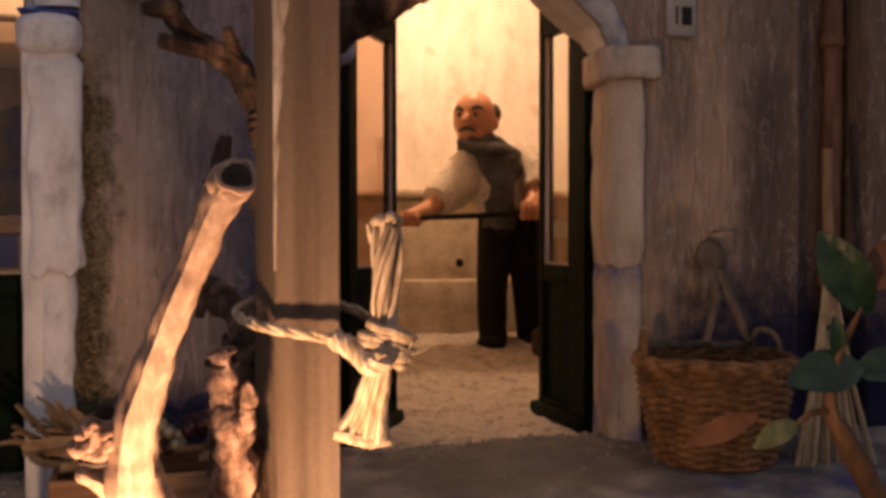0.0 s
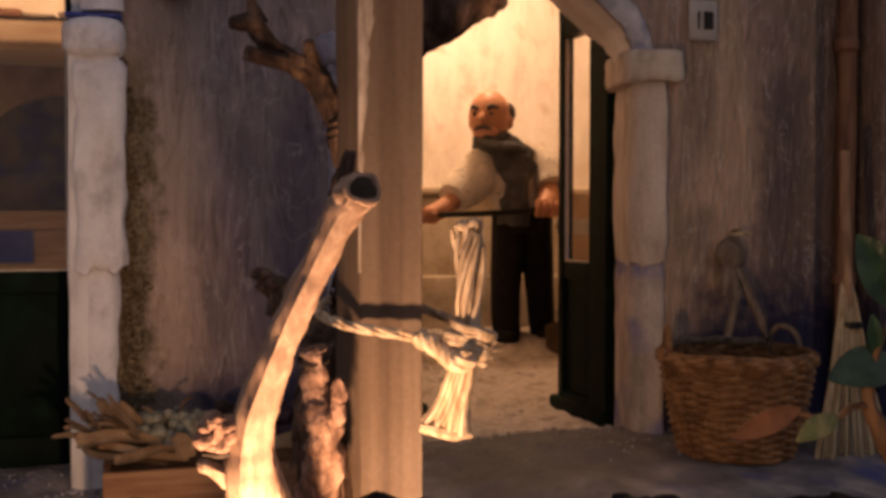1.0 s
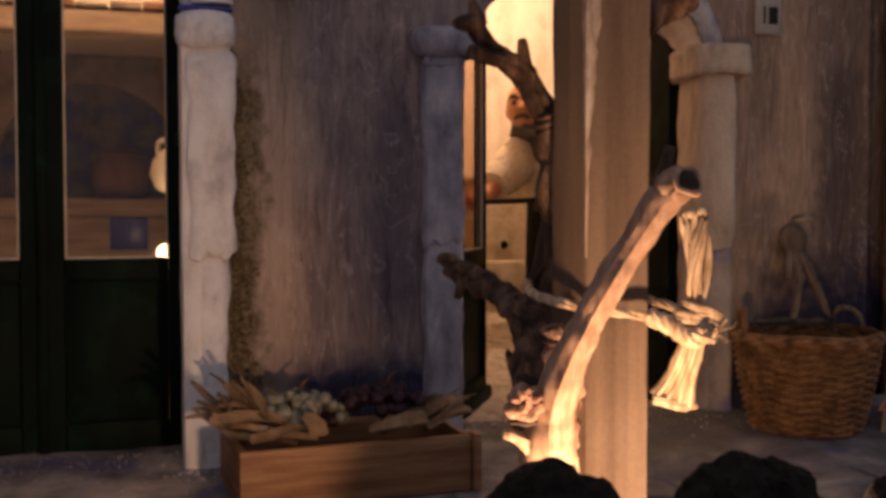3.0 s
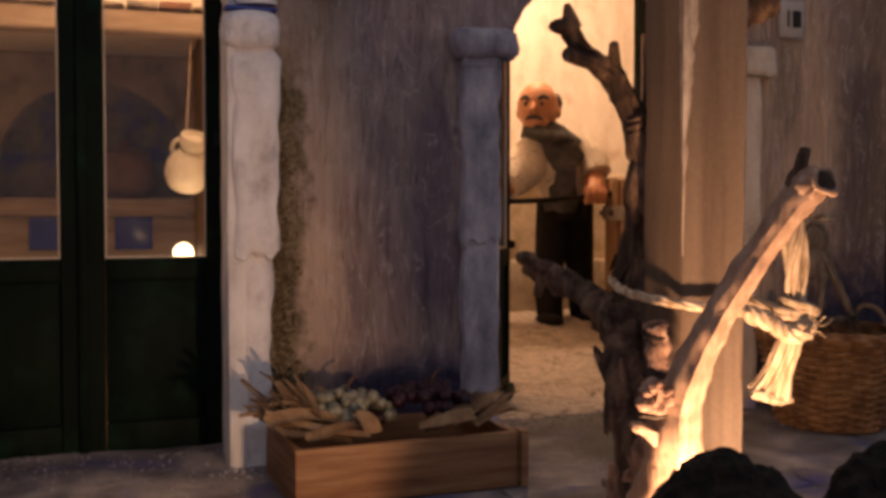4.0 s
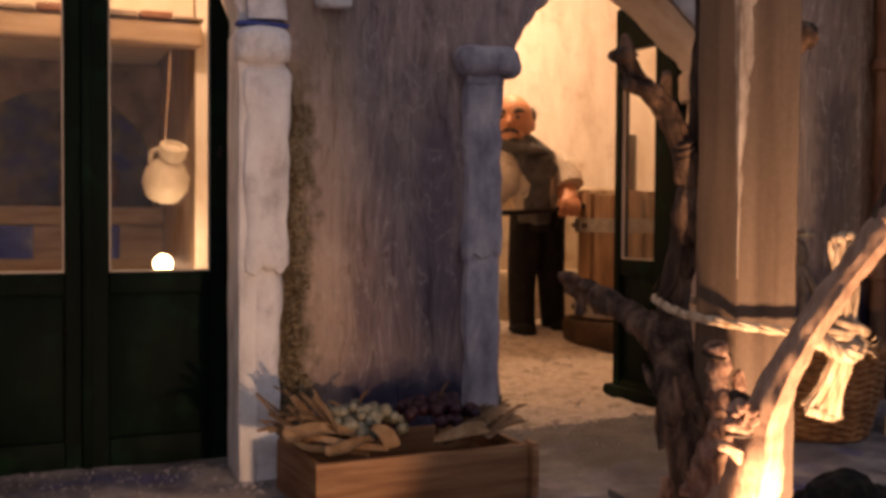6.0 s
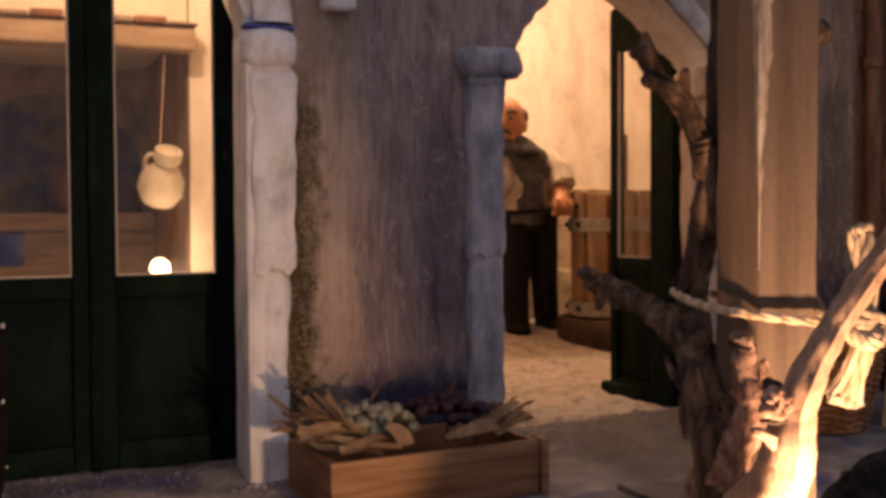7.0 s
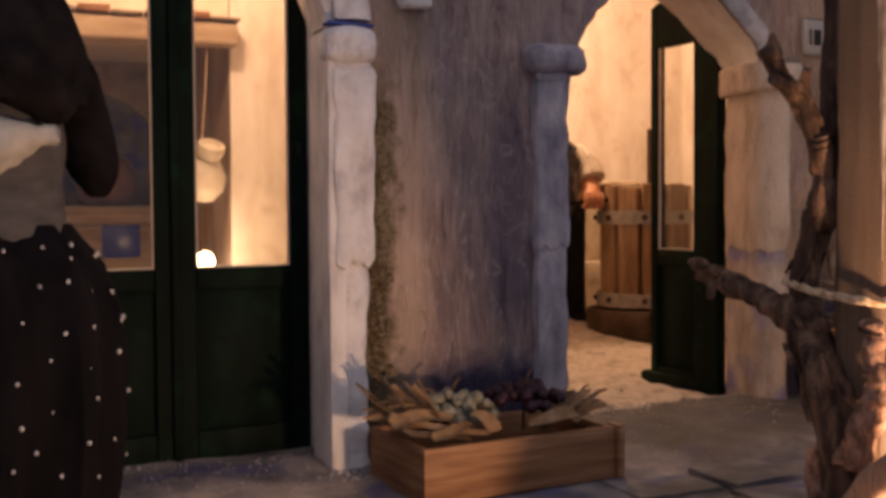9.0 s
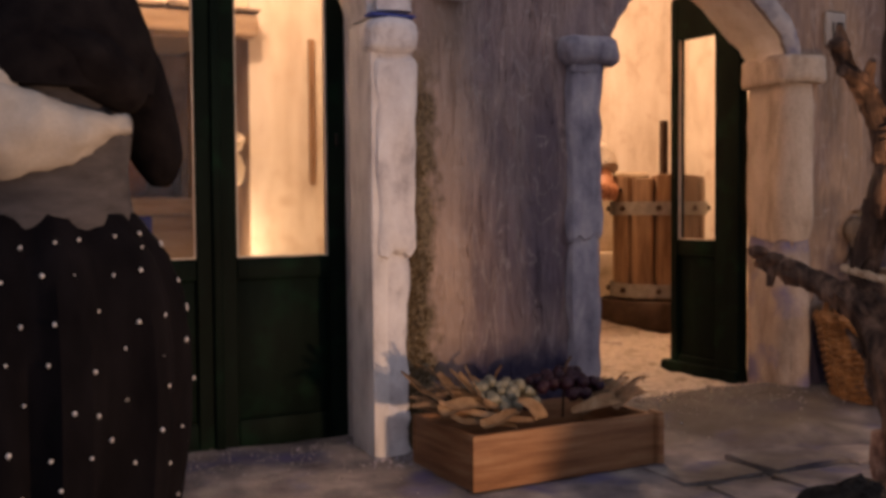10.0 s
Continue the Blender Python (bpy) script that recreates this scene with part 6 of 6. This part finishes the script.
def skirt_radius(u):
    """Gathered at the waist, fullest above the knee, drawn in a little at the hem."""
    table = (0.064, 0.070, 0.074, 0.0765, 0.078, 0.0775, 0.075, 0.068, 0.052)
    f = u * 8
    i = min(7, int(f))
    return table[i] + (table[i + 1] - table[i]) * (f - i)


bm = bmesh.new()
N, K = 72, 24
rings = []
for j in range(K + 1):
    u = j / K
    z = 0.004 + 0.174 * u
    r = skirt_radius(u)
    ring = []
    for i in range(N):
        a = 2 * math.pi * i / N
        fold = (0.0068 * math.sin(13 * a + 1.1 * math.sin(3 * a)) + 0.0024 * math.sin(29 * a + 1.3) + 0.002 * math.sin(7 * a)) * (0.30 + 0.70 * (1 - u))
        ring.append(bm.verts.new((WX + (r + fold) * math.cos(a), WY + (r * 0.9 + fold) * math.sin(a), z)))
    rings.append(ring)
for r, s in zip(rings, rings[1:]):
    for i in range(N):
        bm.faces.new((r[i], r[(i + 1) % N], s[(i + 1) % N], s[i])).material_index = 0
bm.faces.new(rings[0][::-1])
bm.faces.new(rings[-1])
drng = random.Random(11)
for j in range(9):
    for i in range(26):
        u = (j + 0.5 + 0.3 * drng.uniform(-1, 1)) / 9.2
        a = 2 * math.pi * (i + 0.5 * (j % 2) + 0.25 * drng.uniform(-1, 1)) / 26
        z = 0.004 + 0.174 * u
        r = skirt_radius(u)
        fold = (0.0068 * math.sin(13 * a + 1.1 * math.sin(3 * a)) + 0.0024 * math.sin(29 * a + 1.3) + 0.002 * math.sin(7 * a)) * (0.30 + 0.70 * (1 - u))
        join(bm, blob(WX + (r + fold) * math.cos(a), WY + (r * 0.9 + fold) * math.sin(a), z, 0.00115, 0.00115, 0.00125, 1), 1)
join(bm, lathe([(0.048, 0.166), (0.050, 0.172), (0.048, 0.185), (0.047, 0.200), (0.050, 0.220), (0.048, 0.240), (0.036, 0.255), (0.014, 0.266)], WX + 0.002, WY, 28), 2)
# full linen sleeve across the waist, then the shawl with its hanging end
join(bm, roughen(tube([(WX - 0.060, WY - 0.036, 0.216), (WX - 0.024, WY - 0.046, 0.219), (WX + 0.006, WY - 0.047, 0.216), (WX + 0.026, WY - 0.046, 0.2185), (WX + 0.036, WY - 0.044, 0.2205), (WX + 0.044, WY - 0.042, 0.2215)], [0.024, 0.0245, 0.0175, 0.0095, 0.0050, 0.0066], 40, 24), 0.0034, 55, 2), 3)
join(bm, roughen(tube([(WX - 0.012, WY - 0.050, 0.224), (WX - 0.020, WY - 0.052, 0.240), (WX - 0.026, WY - 0.048, 0.252)], [0.012, 0.010, 0.003], 14, 14), 0.0016, 70, 5), 3)
join(bm, tube([(WX - 0.022, WY - 0.044, 0.226), (WX - 0.022, WY - 0.047, 0.238), (WX - 0.024, WY - 0.044, 0.256)], [0.017, 0.013, 0.004], 10, 12), 3)
join(bm, tube([(WX - 0.010, WY - 0.030, 0.272), (WX + 0.026, WY - 0.036, 0.252), (WX + 0.046, WY - 0.024, 0.238)], [0.024, 0.026, 0.016], 12, 16, 0.7), 4)
join(bm, tube([(WX + 0.030, WY - 0.010, 0.278), (WX + 0.050, WY - 0.002, 0.252), (WX + 0.060, WY + 0.002, 0.225), (WX + 0.066, WY + 0.004, 0.205), (WX + 0.067, WY + 0.004, 0.192)], [0.024, 0.021, 0.019, 0.0155, 0.0050], 18, 16, 0.8), 4)
join(bm, lathe([(0.060, 0.238), (0.062, 0.252), (0.058, 0.270), (0.050, 0.290), (0.040, 0.312), (0.036, 0.330), (0.028, 0.346), (0.006, 0.354)], WX + 0.004, WY, 28), 4)
join(bm, blob(WX - 0.006, WY - 0.030, 0.312, 0.022, 0.018, 0.025, 3), 5)
woman = part("peasant_woman_doll", roughen(bm, 0.0008, 60), [M_SKIRT, M_DOT, M_APRON, M_WHITECLOTH, M_BLACKSHAWL, M_SKIN], place=(WX, WY, 0))
tagged(woman, "clay doll in black shawl and dotted dark skirt", "doll")

# ---- paving slabs and sand, last ----
srng = random.Random(3)
paving = thing("pavement", (0.15, 0.60, 0), "uneven painted paving slabs in the street", "pavement", kind="structure")
for row, (y0, y1) in enumerate(((0.520, 0.575), (0.578, 0.628), (0.470, 0.517))):
    x = 0.055 - 0.012 * row
    while x < 0.42:
        w = srng.uniform(0.045, 0.085)
        j = [srng.uniform(-0.006, 0.006) for _ in range(8)]
        out = [(x + 0.002, y0 + j[0]), (x + w * 0.5, y0 + j[1]), (x + w - 0.002, y0 + j[2]), (x + w - 0.002 + j[3] * 0.3, (y0 + y1) / 2), (x + w - 0.003, y1 + j[4] - 0.002), (x + w * 0.5, y1 + j[5] - 0.002), (x + 0.003, y1 + j[6] - 0.002), (x + 0.002 + j[7] * 0.3, (y0 + y1) / 2)]
        bm = column(out, -0.012, floor_height(x + w / 2, (y0 + y1) / 2) + 0.0012 + srng.uniform(-0.0008, 0.0010), 1)
        bmesh.ops.bevel(bm, geom=bm.edges[:], offset=0.0012, segments=1, affect="EDGES")
        part("slab", bm, M_FLOOR, paving)
        x += w

verts, faces = [], []
for k in range(2600):
    zone = srng.random()
    if zone < 0.22:
        x, y = srng.uniform(-0.40, -0.09), 0.79 - abs(srng.gauss(0, 0.05))
    elif zone < 0.40:
        x, y = srng.uniform(0.08, 0.42), 0.80 - abs(srng.gauss(0, 0.05))
    else:
        x, y = srng.uniform(0.10, 0.34), srng.uniform(0.80, 1.22)
    r = srng.uniform(0.0003, 0.0010) * (1.6 if srng.random() < 0.06 else 1)
    z = floor_height(x, y) + r * 0.5
    b = len(verts)
    q = srng.uniform(0, 3)
    for i in range(4):
        verts.append((x + r * math.cos(q + i * 1.571), y + r * math.sin(q + i * 1.571), z))
    verts += [(x, y, z + r), (x, y, z - r)]
    for i in range(4):
        faces.append((b + i, b + (i + 1) % 4, b + 4))
        faces.append((b + (i + 1) % 4, b + i, b + 5))
me = bpy.data.meshes.new("sand_grains")
me.from_pydata(verts, [], faces)
me.materials.append(M_GRAIN)
tagged(new("sand_grains", me), "scattered pale sand grains on the ground", "sand", kind="stuff")

crng = random.Random(14)
verts, faces = [], []
for k in range(1500):
    x, y = crng.uniform(0.06, 0.42), crng.uniform(0.775, 1.25)
    r = crng.uniform(0.0006, 0.0015) * (1.9 if crng.random() < 0.10 else 1.0)
    z = floor_height(x, y) + 0.0014
    b = len(verts)
    q = crng.uniform(0, 3)
    for i in range(5):
        w = r * crng.uniform(0.7, 1.2)
        verts.append((x + w * math.cos(q + i * 1.2566), y + w * math.sin(q + i * 1.2566), z + r * crng.uniform(-0.1, 0.35)))
    verts += [(x, y, z + r * crng.uniform(0.6, 0.9)), (x, y, z - r)]
    for i in range(5):
        faces.append((b + i, b + (i + 1) % 5, b + 5))
        faces.append((b + (i + 1) % 5, b + i, b + 6))
me = bpy.data.meshes.new("sand_clods")
me.from_pydata(verts, [], faces)
me.materials.append(M_SAND)
tagged(new("sand_clods", me), "small crumbs of pale sand on the cellar floor", "sand", kind="stuff")

# moss in the corner of the wall beside the flaking pilaster
mrng = random.Random(31)
verts, faces = [], []
for k in range(950):
    z = 0.002 + 0.288 * mrng.random() ** 1.25
    reach = 0.0115 + 0.017 * noise.noise(Vector((0, 1.0, z * 41))) + 0.006 * (1 - z / 0.29)
    x = -0.0842 + max(0.002, reach * (1.0 - 0.45 * ease((z - 0.10) / 0.12))) * mrng.random() ** 1.5
    y = 0.738 + 0.072 * (x + 0.09)
    r = mrng.uniform(0.0006, 0.0017)
    b = len(verts)
    q = mrng.uniform(0, 3)
    for i in range(5):
        w = r * mrng.uniform(0.7, 1.3)
        verts.append((x + w * math.cos(q + i * 1.2566), y - r * mrng.uniform(0.2, 0.6), z + w * math.sin(q + i * 1.2566)))
    verts += [(x, y - r * mrng.uniform(0.9, 1.5), z), (x, y + r * 0.5, z)]
    for i in range(5):
        faces.append((b + i, b + (i + 1) % 5, b + 5))
        faces.append((b + (i + 1) % 5, b + i, b + 6))
me = bpy.data.meshes.new("moss")
me.from_pydata(verts, [], faces)
me.materials.append(M_WALLMOSS)
tagged(new("moss", me), "olive-brown crumbly moss growing up the wall corner", "moss", kind="stuff")

# raised runs of thick paint on the front wall
prng = random.Random(52)
bm = bmesh.new()
for k in range(46):
    x, z, L = prng.uniform(-0.058, 0.054), prng.uniform(0.10, 0.36), prng.uniform(0.012, 0.055)
    r, sway = prng.uniform(0.0005, 0.0010), prng.uniform(0.001, 0.004)
    pts = []
    for j in range(6):
        u = j / 5
        px = x + sway * math.sin(3.1 * u + k) + 0.0015 * prng.uniform(-1, 1)
        pts.append((px, 0.738 + 0.072 * (px + 0.09) - 0.0001, z - L * u))
    join(bm, tube(pts, [r * 0.4, r, r * 0.9, r, r * 1.2, r * 0.5], 14, 6, 0.7))
tagged(part("paint_runs", bm, M_WALL), "raised streaks of thick paint on the stucco wall", "paint", kind="stuff")

# crumbs of plaster fallen along the foot of the house
verts, faces = [], []
for k in range(84):
    spot_k = prng.random()
    if spot_k < 0.62:
        x, y = prng.gauss(-0.100, 0.020), 0.722 - abs(prng.gauss(0, 0.010))
    elif spot_k < 0.86:
        x, y = prng.uniform(-0.30, -0.12), 0.785 - abs(prng.gauss(0, 0.008))
    else:
        x, y = prng.uniform(0.270, 0.345), 0.752 - abs(prng.gauss(0, 0.025))
    r = prng.uniform(0.0006, 0.0019) * (1.6 if prng.random() < 0.12 else 1.0)
    z = floor_height(x, y) + r * 0.3
    b = len(verts)
    q = prng.uniform(0, 3)
    for i in range(6):
        w = r * prng.uniform(0.6, 1.2)
        verts.append((x + w * math.cos(q + i * 1.0472), y + w * math.sin(q + i * 1.0472), z + r * prng.uniform(-0.2, 0.4)))
    verts += [(x, y, z + r * prng.uniform(0.5, 1.0)), (x, y, z - r)]
    for i in range(6):
        faces.append((b + i, b + (i + 1) % 6, b + 6))
        faces.append((b + (i + 1) % 6, b + i, b + 7))
me = bpy.data.meshes.new("plaster_crumbs")
me.from_pydata(verts, [], faces)
me.materials.append(M_BLUEPLASTER)
tagged(new("plaster_crumbs", me), "grey-white crumbs of plaster at the foot of the walls", "rubble", kind="stuff")
